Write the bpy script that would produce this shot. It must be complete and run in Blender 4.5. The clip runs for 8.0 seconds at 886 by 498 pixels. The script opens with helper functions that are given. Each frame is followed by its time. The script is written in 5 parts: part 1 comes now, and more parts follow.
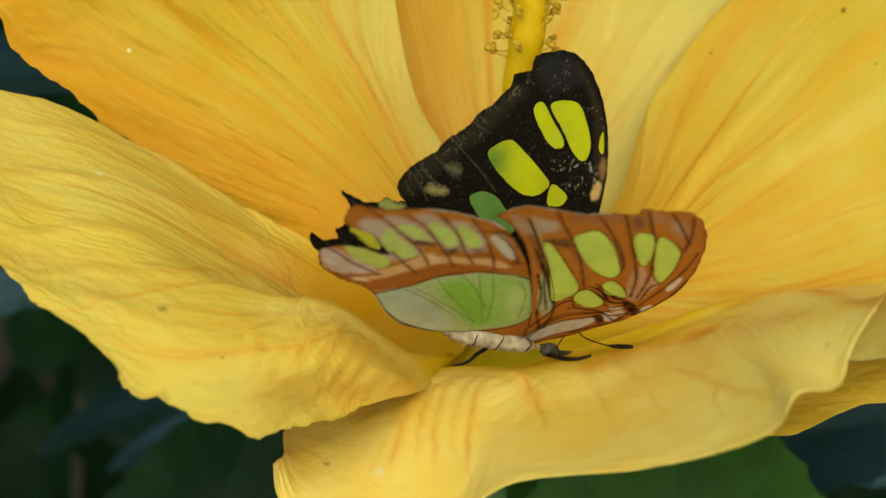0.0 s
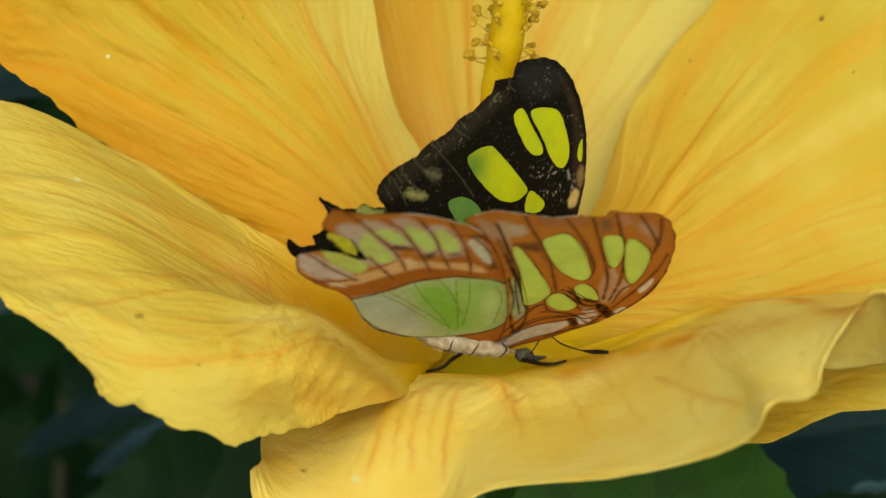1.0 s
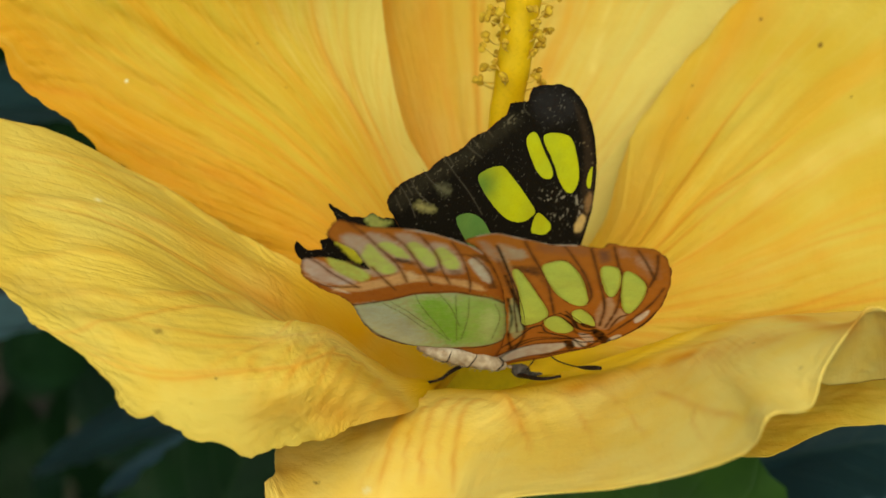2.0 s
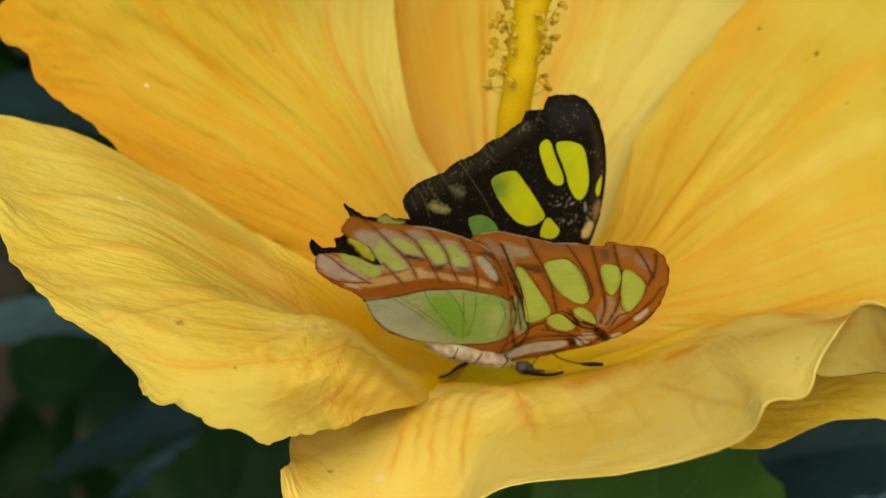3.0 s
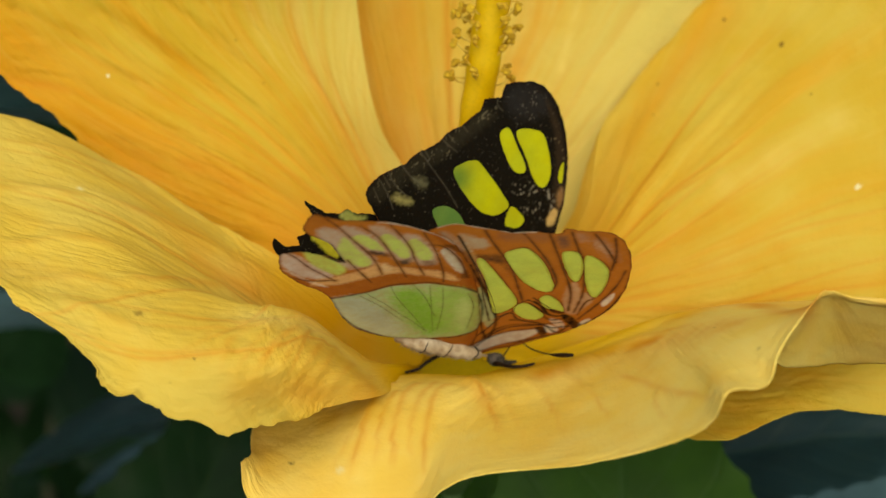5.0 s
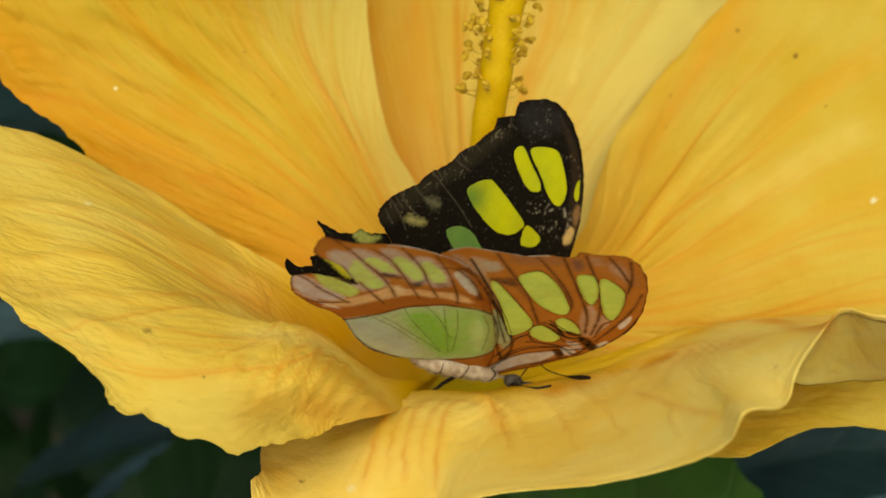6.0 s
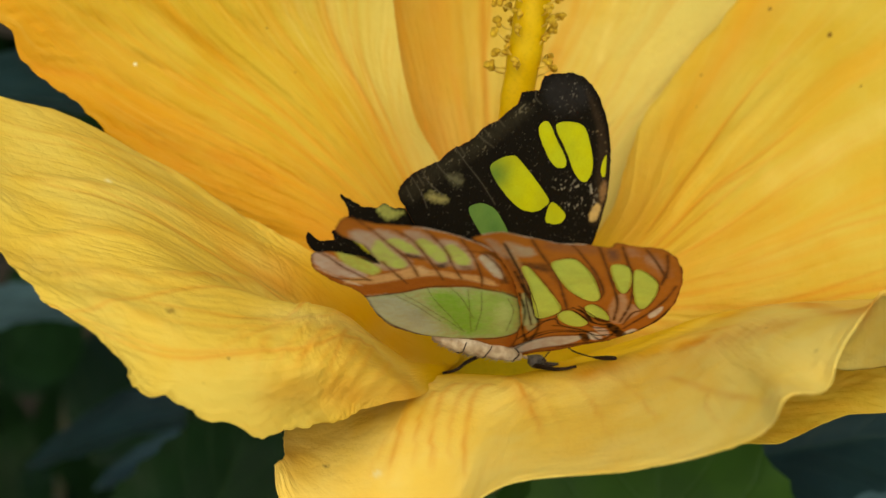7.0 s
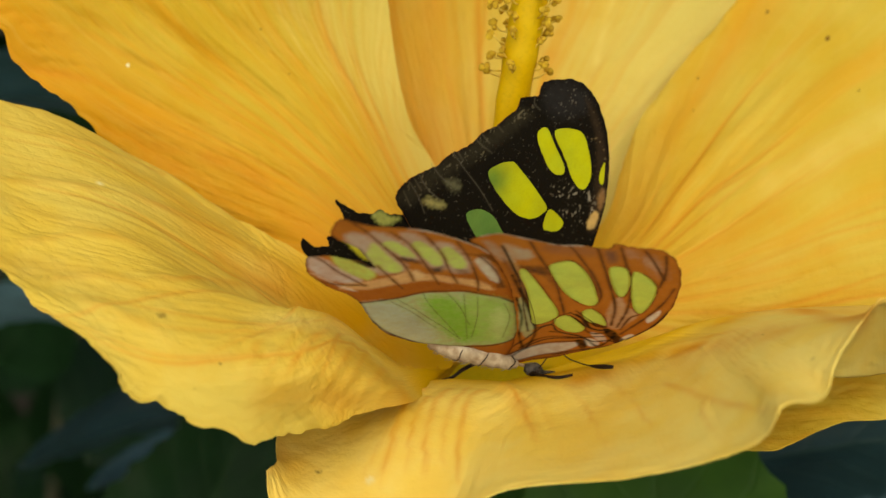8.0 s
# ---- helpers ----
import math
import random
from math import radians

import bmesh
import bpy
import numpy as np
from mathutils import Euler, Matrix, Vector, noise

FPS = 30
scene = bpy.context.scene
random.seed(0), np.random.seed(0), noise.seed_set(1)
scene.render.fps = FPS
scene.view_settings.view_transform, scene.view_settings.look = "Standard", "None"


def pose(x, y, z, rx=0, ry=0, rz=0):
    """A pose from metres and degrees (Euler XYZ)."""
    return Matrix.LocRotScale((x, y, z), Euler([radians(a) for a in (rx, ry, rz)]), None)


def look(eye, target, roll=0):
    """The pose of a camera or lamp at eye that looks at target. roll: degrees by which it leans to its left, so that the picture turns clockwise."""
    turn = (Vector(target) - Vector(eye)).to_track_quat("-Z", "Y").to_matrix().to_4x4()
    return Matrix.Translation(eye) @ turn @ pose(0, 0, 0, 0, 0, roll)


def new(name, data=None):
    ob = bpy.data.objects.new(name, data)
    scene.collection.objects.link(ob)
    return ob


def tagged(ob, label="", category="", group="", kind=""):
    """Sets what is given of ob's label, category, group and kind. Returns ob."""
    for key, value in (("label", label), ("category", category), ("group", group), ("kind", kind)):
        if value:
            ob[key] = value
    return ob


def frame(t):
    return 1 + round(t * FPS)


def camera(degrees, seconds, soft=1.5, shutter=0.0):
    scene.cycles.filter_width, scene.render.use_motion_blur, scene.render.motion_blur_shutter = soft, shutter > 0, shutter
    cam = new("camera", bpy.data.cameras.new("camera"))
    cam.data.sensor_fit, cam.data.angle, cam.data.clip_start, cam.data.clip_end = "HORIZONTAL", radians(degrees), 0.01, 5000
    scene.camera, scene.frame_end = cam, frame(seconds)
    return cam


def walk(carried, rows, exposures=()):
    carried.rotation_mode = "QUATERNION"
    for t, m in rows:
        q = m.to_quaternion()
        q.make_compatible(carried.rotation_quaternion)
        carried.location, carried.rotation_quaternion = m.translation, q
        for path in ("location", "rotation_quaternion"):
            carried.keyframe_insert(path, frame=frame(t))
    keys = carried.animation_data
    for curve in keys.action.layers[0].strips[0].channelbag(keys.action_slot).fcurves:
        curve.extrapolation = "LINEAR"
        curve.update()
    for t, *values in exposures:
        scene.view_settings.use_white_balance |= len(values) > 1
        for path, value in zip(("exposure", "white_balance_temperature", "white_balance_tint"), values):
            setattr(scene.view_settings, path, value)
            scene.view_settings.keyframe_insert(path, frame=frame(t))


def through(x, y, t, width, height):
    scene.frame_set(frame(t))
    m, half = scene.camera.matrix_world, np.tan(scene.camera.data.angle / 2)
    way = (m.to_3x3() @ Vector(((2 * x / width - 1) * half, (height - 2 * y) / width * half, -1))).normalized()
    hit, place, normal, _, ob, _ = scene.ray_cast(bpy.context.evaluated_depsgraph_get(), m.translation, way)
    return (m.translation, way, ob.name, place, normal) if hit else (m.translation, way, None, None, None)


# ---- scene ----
cam = camera(26.0, 8.0, soft=1.5)
walk(cam, [
    (0, pose(-0.00593, -0.20524, 1.14356, 43.460, 0.726, -0.042)),
    (0.5, pose(-0.00192, -0.20545, 1.14363, 43.631, 0.508, -0.084)),
    (1, pose(-0.00434, -0.20469, 1.14454, 43.477, 0.348, -0.190)),
    (1.5, pose(-0.00427, -0.20657, 1.14661, 43.772, 0.440, -0.100)),
    (3, pose(-0.00712, -0.22414, 1.15536, 45.094, 0.221, 0.050)),
    (3.5, pose(-0.00660, -0.22499, 1.15526, 45.000, -0.000, -0.000)),
    (4, pose(-0.00816, -0.22476, 1.15441, 44.986, -0.231, -0.270)),
    (4.5, pose(-0.00412, -0.22485, 1.15353, 45.046, -0.247, -0.408)),
    (6, pose(-0.00564, -0.21946, 1.15249, 45.048, -0.135, -0.352)),
    (6.5, pose(-0.00941, -0.21759, 1.14901, 44.743, -0.216, -0.274)),
    (7, pose(-0.01061, -0.21522, 1.14609, 44.732, -0.376, -0.179)),
    (7.5, pose(-0.01228, -0.21312, 1.14592, 44.512, -0.681, -0.198)),
    (8, pose(-0.01035, -0.21237, 1.14532, 44.596, -0.622, -0.113)),
], [(0, 0.35, 6850, -9), (1.7, 0.37, 6850, -7), (2.8, 0.33, 7250, -2), (8, 0.33, 7450, 1)])
cam.data.dof.use_dof = True
cam.data.dof.focus_distance = 0.317
cam.data.dof.aperture_fstop = 17.0

# ---- daylight: bright overcast ----
world = bpy.data.worlds.new("sky")
scene.world = world
world.use_nodes = True
sky = world.node_tree.nodes.new("ShaderNodeTexSky")
sky.sky_type = "NISHITA"
sky.sun_disc = False
sky.sun_elevation = radians(66)
sky.sun_rotation = radians(177)
sky.air_density, sky.dust_density = 1.0, 3.0
background = world.node_tree.nodes["Background"]
background.inputs["Strength"].default_value = 0.15
world.node_tree.links.new(sky.outputs["Color"], background.inputs["Color"])
sun = new("sun", bpy.data.lights.new("sun", "SUN"))
sun.data.energy, sun.data.angle, sun.data.color = 1.5, radians(80), (1.0, 0.93, 0.80)
sun.matrix_world = look((0.03, -0.42, 0.93), (0, 0, 0))

MM = 0.001
FLOWER = pose(0, 0, 0.9, -45)  # the flower leans back by 45 degrees; its own axes: right, back, up


# ---- small tools ----
def part(name, bm, material, parent, label=""):
    mesh = bpy.data.meshes.new(name)
    bm.to_mesh(mesh)
    bm.free()
    mesh.materials.append(material)
    mesh.shade_smooth()
    ob = new(name, mesh)
    ob.parent = parent
    return tagged(ob, label) if label else ob


def empty(name, m, label, category, group="", kind=""):
    ob = new(name)
    ob.empty_display_size = 0.01
    ob.matrix_basis = m
    return tagged(ob, label, category, group, kind)


def vnoise(x, y, seed):
    """Smooth value noise on arrays, -1 to 1."""
    def lattice(i, j):
        h = np.sin(i * 127.1 + j * 311.7 + seed * 74.7) * 43758.5453
        return (h - np.floor(h)) * 2 - 1
    i, j = np.floor(x), np.floor(y)
    f, g = x - i, y - j
    f, g = f * f * (3 - 2 * f), g * g * (3 - 2 * g)
    low = lattice(i, j) * (1 - f) + lattice(i + 1, j) * f
    high = lattice(i, j + 1) * (1 - f) + lattice(i + 1, j + 1) * f
    return low * (1 - g) + high * g


def spline(points, n, closed=False):
    """A Catmull-Rom curve through the points (any shape after the first axis), sampled at n places."""
    p = np.asarray(points, float)
    if closed:
        p = np.concatenate([p[-1:], p, p[:2]])
        u = np.arange(n) / n * (len(p) - 3)
    else:
        p = np.concatenate([2 * p[:1] - p[1:2], p, 2 * p[-1:] - p[-2:-1]])
        u = np.linspace(0, len(p) - 3, n)
    k = np.minimum(u.astype(int), len(p) - 4)
    f = (u - k).reshape((-1,) + (1,) * (p.ndim - 1))
    a, b, c, d = p[k], p[k + 1], p[k + 2], p[k + 3]
    return 0.5 * (2 * b + (c - a) * f + (2 * a - 5 * b + 4 * c - d) * f**2 + (3 * b - a - 3 * c + d) * f**3)


def tube(bm, points, radii, sides=8):
    """A round strand along points with a radius at each; closed ends."""
    rings = []
    for k, p in enumerate(points):
        along = (Vector(points[min(k + 1, len(points) - 1)]) - Vector(points[max(k - 1, 0)])).normalized()
        side = along.orthogonal().normalized()
        other = along.cross(side)
        ring = [bm.verts.new(Vector(p) + radii[k] * (math.cos(q) * side + math.sin(q) * other))
                for q in (2 * math.pi * j / sides for j in range(sides))]
        if rings:
            turn = min(range(sides), key=lambda s: (ring[s].co - rings[-1][0].co).length)
            ring = ring[turn:] + ring[:turn]
            for j in range(sides):
                bm.faces.new((rings[-1][j], rings[-1][(j + 1) % sides], ring[(j + 1) % sides], ring[j]))
        rings.append(ring)
    bm.faces.new(rings[0][::-1])
    bm.faces.new(rings[-1])
    return bm


def blob(bm, at, size, seed=0.0):
    """A lumpy little grain."""
    made = bmesh.ops.create_icosphere(bm, subdivisions=2, radius=1.0)["verts"]
    for v in made:
        lump = 1 + 0.22 * noise.noise(v.co * 1.7 + Vector((seed, 0, 0)))
        v.co = Vector(at) + Vector((v.co.x * size[0], v.co.y * size[1], v.co.z * size[2])) * lump


class Nodes:
    """Short hand for a node material."""

    def __init__(self, name):
        self.material = bpy.data.materials.new(name)
        self.material.use_nodes = True
        self.tree = self.material.node_tree
        self.shader = self.tree.nodes["Principled BSDF"]
        self.out = self.tree.nodes["Material Output"]

    def put(self, socket, value):
        if hasattr(value, "is_linked"):
            self.tree.links.new(value, socket)
        else:
            socket.default_value = value

    def add(self, kind, **values):
        node = self.tree.nodes.new(kind)
        for key, value in values.items():
            self.put(node.inputs[key.replace("_", " ")], value)
        return node

    def math(self, what, a, b=0.0):
        node = self.tree.nodes.new("ShaderNodeMath")
        node.operation = what
        self.put(node.inputs[0], a)
        self.put(node.inputs[1], b)
        return node.outputs[0]

    def noise(self, vector, scale, detail=3.0, rough=0.55):
        return self.add("ShaderNodeTexNoise", Vector=vector, Scale=scale, Detail=detail, Roughness=rough).outputs["Fac"]

    def ramp(self, value, low, high):
        node = self.tree.nodes.new("ShaderNodeMapRange")
        node.interpolation_type = "SMOOTHSTEP"
        for k, v in enumerate((value, low, high, 0.0, 1.0)):
            self.put(node.inputs[k], v)
        return node.outputs[0]

    def mix(self, fac, a, b, how="MIX"):
        node = self.tree.nodes.new("ShaderNodeMix")
        node.data_type, node.blend_type = "RGBA", how
        self.put(node.inputs[0], fac)
        self.put(node.inputs[6], a if hasattr(a, "is_linked") else (*a, 1))
        self.put(node.inputs[7], b if hasattr(b, "is_linked") else (*b, 1))
        return node.outputs[2]

    def vec(self, x, y, z=0.0):
        node = self.tree.nodes.new("ShaderNodeCombineXYZ")
        for k, v in enumerate((x, y, z)):
            self.put(node.inputs[k], v)
        return node.outputs[0]

    def bump(self, height, strength, distance):
        return self.add("ShaderNodeBump", Height=height, Strength=strength, Distance=distance).outputs["Normal"]

    def coord(self, which):
        return self.tree.nodes.new("ShaderNodeTexCoord").outputs[which]

    def uv(self):
        node = self.tree.nodes.new("ShaderNodeSeparateXYZ")
        self.put(node.inputs[0], self.coord("UV"))
        return node.outputs[0], node.outputs[1]

    def finish(self, color, rough=0.5, normal=None, gloss=0.5, through=0.0, through_color=None):
        self.put(self.shader.inputs["Base Color"], color if hasattr(color, "is_linked") else (*color, 1))
        self.put(self.shader.inputs["Roughness"], rough)
        self.put(self.shader.inputs["Specular IOR Level"], gloss)
        if normal is not None:
            self.put(self.shader.inputs["Normal"], normal)
        if through:
            lit = self.add("ShaderNodeBsdfTranslucent")
            c = color if through_color is None else through_color
            self.put(lit.inputs["Color"], c if hasattr(c, "is_linked") else (*c, 1))
            if normal is not None:
                self.put(lit.inputs["Normal"], normal)
            both = self.tree.nodes.new("ShaderNodeMixShader")
            both.inputs[0].default_value = through
            self.tree.links.new(self.shader.outputs[0], both.inputs[1])
            self.tree.links.new(lit.outputs[0], both.inputs[2])
            self.tree.links.new(both.outputs[0], self.out.inputs["Surface"])
        return self.material


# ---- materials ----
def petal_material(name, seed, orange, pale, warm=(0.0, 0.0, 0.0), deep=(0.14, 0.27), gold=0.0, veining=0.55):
    """Yellow petal: streaks and veins fan out along it (u), an orange flush, a pale greenish flush towards one side (v)."""
    m = Nodes(name)
    s, t = m.uv()
    fan = m.math("DIVIDE", m.math("SUBTRACT", t, 0.5), m.math("ADD", 0.38, m.math("MULTIPLY", s, 0.62)))
    wobble = m.noise(m.vec(m.math("MULTIPLY", s, 4.0), m.math("MULTIPLY", t, 4.0), seed), 1.0, 2.0)
    across = m.math("ADD", fan, m.math("MULTIPLY", m.math("SUBTRACT", wobble, 0.5), 0.07))
    streak = m.noise(m.vec(m.math("MULTIPLY", s, 1.5), m.math("MULTIPLY", across, 11.0), seed + 3), 1.0, 3.0)
    fine = m.noise(m.vec(m.math("MULTIPLY", s, 5.0), m.math("MULTIPLY", across, 48.0), seed + 7), 1.0, 3.0)
    mark = m.tree.nodes.new("ShaderNodeAttribute")
    mark.attribute_name = "vein"
    vein = m.math("MULTIPLY", mark.outputs["Fac"], m.ramp(wobble, 0.1, 0.45))
    patch = m.noise(m.coord("Object"), 70.0, 4.0)
    grain = m.noise(m.coord("Object"), 1100.0, 3.0)
    crepe = m.noise(m.vec(m.math("MULTIPLY", s, 60.0), m.math("MULTIPLY", across, 30.0), seed + 9), 1.0, 3.0)
    yellow = m.mix(m.ramp(patch, 0.3, 0.7), (0.67, 0.437, 0.027), (0.70, 0.505, 0.05))
    # gold: a petal's own paler yellow, raised too where little light reaches it
    yellow = m.mix(gold, yellow, m.mix(m.ramp(patch, 0.35, 0.65), (0.94, 0.69, 0.13), (0.94, 0.75, 0.20)))
    flush = m.math("MULTIPLY", m.ramp(streak, 0.40, 0.78), orange)
    color = m.mix(flush, yellow, (0.80, 0.36, 0.014))
    inner = m.math("MULTIPLY", m.math("SUBTRACT", 1.0, m.ramp(s, 0.25, 0.6)), orange)
    color = m.mix(m.math("MULTIPLY", inner, 0.5), color, (0.83, 0.39, 0.035))
    paleness = m.math("MULTIPLY", m.ramp(m.math("ADD", t, m.math("MULTIPLY", m.math("SUBTRACT", fine, 0.5), 0.4)), pale[0], pale[1]), pale[2])
    color = m.mix(paleness, color, (0.78, 0.66, 0.17))
    color = m.mix(m.math("MULTIPLY", m.ramp(m.math("ADD", t, m.math("MULTIPLY", m.math("SUBTRACT", streak, 0.5), 0.3)), warm[0], warm[1]), warm[2]), color, (0.78, 0.32, 0.008))
    color = m.mix(m.math("MULTIPLY", vein, veining), color, (0.74, 0.27, 0.012))
    color = m.mix(m.math("MULTIPLY", m.ramp(fine, 0.45, 0.8), 0.15), color, (0.88, 0.68, 0.16))
    for kind, shade in (("pale", (0.90, 0.74, 0.20)), ("deep", (0.82, 0.47, 0.010))):
        node = m.tree.nodes.new("ShaderNodeAttribute")
        node.attribute_name = kind
        color = m.mix(m.math("MULTIPLY", node.outputs["Fac"], 0.9), color, shade)
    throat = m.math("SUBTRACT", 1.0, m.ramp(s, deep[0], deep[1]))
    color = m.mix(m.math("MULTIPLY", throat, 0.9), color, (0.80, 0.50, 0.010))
    stain = m.tree.nodes.new("ShaderNodeAttribute")
    stain.attribute_name = "stain"
    color = m.mix(m.ramp(stain.outputs["Fac"], 0.05, 0.9), color, (0.24, 0.11, 0.012))
    color = m.mix(m.ramp(m.math("MULTIPLY", stain.outputs["Fac"], -1.0), 0.1, 1.0), color, (0.88, 0.80, 0.45))
    relief = m.math("ADD", m.math("MULTIPLY", fine, 0.55), m.math("MULTIPLY", grain, 0.3))
    relief = m.math("ADD", relief, m.math("MULTIPLY", crepe, 0.55))
    relief = m.math("SUBTRACT", relief, m.math("MULTIPLY", vein, 0.6))
    return m.finish(color, 0.55, m.bump(relief, 0.58, 0.0005), 0.12, 0.36)


def plain_material(name, one, two, scale, rough, bump=0.3, depth=0.0003, gloss=0.4, through=0.0):
    m = Nodes(name)
    where = m.coord("Object")
    big, small = m.noise(where, scale, 3.0), m.noise(where, scale * 9, 3.0)
    color = m.mix(m.ramp(big, 0.3, 0.7), one, two)
    color = m.mix(m.math("MULTIPLY", m.ramp(small, 0.45, 0.75), 0.25), color, tuple(c * 0.55 for c in one))
    return m.finish(color, rough, m.bump(m.math("ADD", big, small), bump, depth), gloss, through)


def wing_material(name, rough, speckle, through):
    """Scaled wing membrane: pigment laid down on the mesh, broken by scale rows and rubbed specks."""
    m = Nodes(name)
    pigment = m.tree.nodes.new("ShaderNodeVertexColor")
    pigment.layer_name = "pigment"
    where = m.coord("Object")
    mottled = m.noise(where, 420.0, 4.0, 0.65)
    scales = m.noise(where, 2600.0, 2.0)
    color = m.mix(m.ramp(mottled, 0.36, 0.66), pigment.outputs["Color"], (0.95, 0.94, 0.93), "MULTIPLY")
    cloud = m.noise(where, 130.0, 2.0)
    color = m.mix(m.ramp(cloud, 0.45, 0.7), color, (0.92, 0.88, 0.86), "MULTIPLY")
    color = m.mix(m.math("MULTIPLY", m.ramp(scales, 0.45, 0.7), 0.2), color, (0.75, 0.72, 0.7), "MULTIPLY")
    rubbed = m.ramp(m.noise(where, 1700.0, 3.0), 0.62, 0.72)
    color = m.mix(m.math("MULTIPLY", rubbed, speckle), color, (0.42, 0.36, 0.26))
    return m.finish(color, rough, m.bump(m.math("ADD", scales, mottled), 0.35, 0.0002), 0.06, through)


def leaf_material(name, deep, gloss, sheen):
    m = Nodes(name)
    s, t = m.uv()
    side = m.math("ABSOLUTE", m.math("SUBTRACT", t, 0.5))
    rib = m.math("SUBTRACT", 1.0, m.ramp(side, 0.006, 0.02))
    slant = m.math("FRACT", m.math("MULTIPLY", m.math("SUBTRACT", s, m.math("MULTIPLY", side, 0.5)), 9.0))
    lateral = m.math("SUBTRACT", 1.0, m.ramp(m.math("ABSOLUTE", m.math("SUBTRACT", slant, 0.5)), 0.02, 0.07))
    veins = m.math("MAXIMUM", rib, m.math("MULTIPLY", lateral, 0.6))
    blotch = m.noise(m.coord("Object"), 60.0, 4.0)
    color = m.mix(m.ramp(blotch, 0.3, 0.7), deep, tuple(c * 1.6 for c in deep))
    random_tint = m.tree.nodes.new("ShaderNodeObjectInfo").outputs["Random"]
    color = m.mix(m.math("MULTIPLY", random_tint, 0.4), color, (0.012, 0.028, 0.014))
    color = m.mix(m.math("MULTIPLY", veins, 0.12), color, (0.05, 0.09, 0.03))
    gloss = m.math("ADD", gloss, m.math("MULTIPLY", m.ramp(random_tint, 0.7, 1.0), sheen))
    return m.finish(color, 0.38, m.bump(m.math("SUBTRACT", blotch, veins), 0.4, 0.0005), gloss, 0.1, (0.03, 0.07, 0.008))


def soil_material():
    m = Nodes("soil")
    where = m.coord("Object")
    clods, grit = m.noise(where, 9.0, 5.0), m.noise(where, 120.0, 4.0)
    color = m.mix(m.ramp(clods, 0.3, 0.7), (0.018, 0.014, 0.010), (0.05, 0.038, 0.026))
    color = m.mix(m.math("MULTIPLY", m.ramp(grit, 0.5, 0.75), 0.5), color, (0.08, 0.065, 0.045))
    return m.finish(color, 0.95, m.bump(m.math("ADD", clods, grit), 0.8, 0.03), 0.1)


# LEAF and MID_LEAF: shade put into near-black greens; NEAR_LEAF the brighter copy
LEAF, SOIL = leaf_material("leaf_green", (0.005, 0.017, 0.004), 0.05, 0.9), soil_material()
# bluish leaves: sky reflection painted into the base, over a little real gloss
NEAR_LEAF, FAINT_PAINTED_SHEEN = leaf_material("near_leaf_green", (0.030, 0.072, 0.005), 0.05, 0.0), leaf_material("faint_painted_sheen_leaf", (0.009, 0.024, 0.028), 0.28, 0.0)
MID_LEAF, PAINTED_SHEEN_LEAF = leaf_material("painted_dark_leaf", (0.0035, 0.013, 0.003), 0.05, 0.0), leaf_material("painted_sheen_leaf", (0.045, 0.085, 0.092), 0.35, 0.0)
UNDER, UPPER = wing_material("wing_underside", 0.65, 0.1, 0.5), wing_material("wing_upperside", 0.65, 0.14, 0.05)
CELL_GREEN, CELL_BRIGHT = wing_material("underside_cell", 0.6, 0.03, 0.55), wing_material("upperside_cell", 0.6, 0.03, 0.1)
VEIN = plain_material("dark_vein", (0.03, 0.014, 0.007), (0.06, 0.026, 0.010), 500.0, 0.7, 0.3, 0.0001, 0.1)
RUST_VEIN = plain_material("rust_vein", (0.09, 0.034, 0.010), (0.15, 0.052, 0.013), 500.0, 0.7, 0.3, 0.0001, 0.1)
PALE_VEIN = plain_material("worn_vein", (0.03, 0.027, 0.02), (0.014, 0.012, 0.009), 500.0, 0.6)
FUR = plain_material("pale_body_hair", (0.54, 0.44, 0.30), (0.28, 0.19, 0.11), 500.0, 0.85, 0.5, 0.0003, 0.08)
HEAD = plain_material("dark_head", (0.02, 0.017, 0.013), (0.12, 0.10, 0.08), 900.0, 0.6, 0.8, 0.0003)
CHITIN = plain_material("dark_chitin", (0.010, 0.006, 0.004), (0.024, 0.013, 0.008), 800.0, 0.55, 0.3, 0.0003, 0.15)
COLUMN_YELLOW = plain_material("column_yellow", (0.76, 0.49, 0.008), (0.68, 0.42, 0.006), 150.0, 0.5, 0.3, 0.0003, 0.3, 0.15)
POLLEN = plain_material("pollen_yellow", (0.70, 0.45, 0.03), (0.50, 0.28, 0.02), 900.0, 0.8, 0.9, 0.0003, 0.2)
FILAMENT = plain_material("filament_yellow", (0.80, 0.58, 0.10), (0.74, 0.48, 0.05), 300.0, 0.5, 0.2, 0.0002, 0.3, 0.2)
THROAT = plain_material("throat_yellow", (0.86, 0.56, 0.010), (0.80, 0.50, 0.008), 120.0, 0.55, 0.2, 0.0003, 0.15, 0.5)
BARK = plain_material("green_bark", (0.06, 0.065, 0.03), (0.10, 0.085, 0.05), 90.0, 0.8, 0.8, 0.001)
CALYX = plain_material("calyx_green", (0.05, 0.10, 0.02), (0.07, 0.13, 0.03), 120.0, 0.5)

# ---- ground ----
bm = bmesh.new()
bmesh.ops.create_grid(bm, x_segments=60, y_segments=60, size=60.0)
for v in bm.verts:
    v.co.z = 0.05 * noise.noise(v.co * 0.35)
ground = part("ground", bm, SOIL, None)
tagged(ground, "dark bare garden soil under the bush", "ground", kind="structure")

# ---- hibiscus flower ----
flower = empty("hibiscus_flower", FLOWER, "large open yellow hibiscus flower with ruffled, orange-veined petals", "flower")

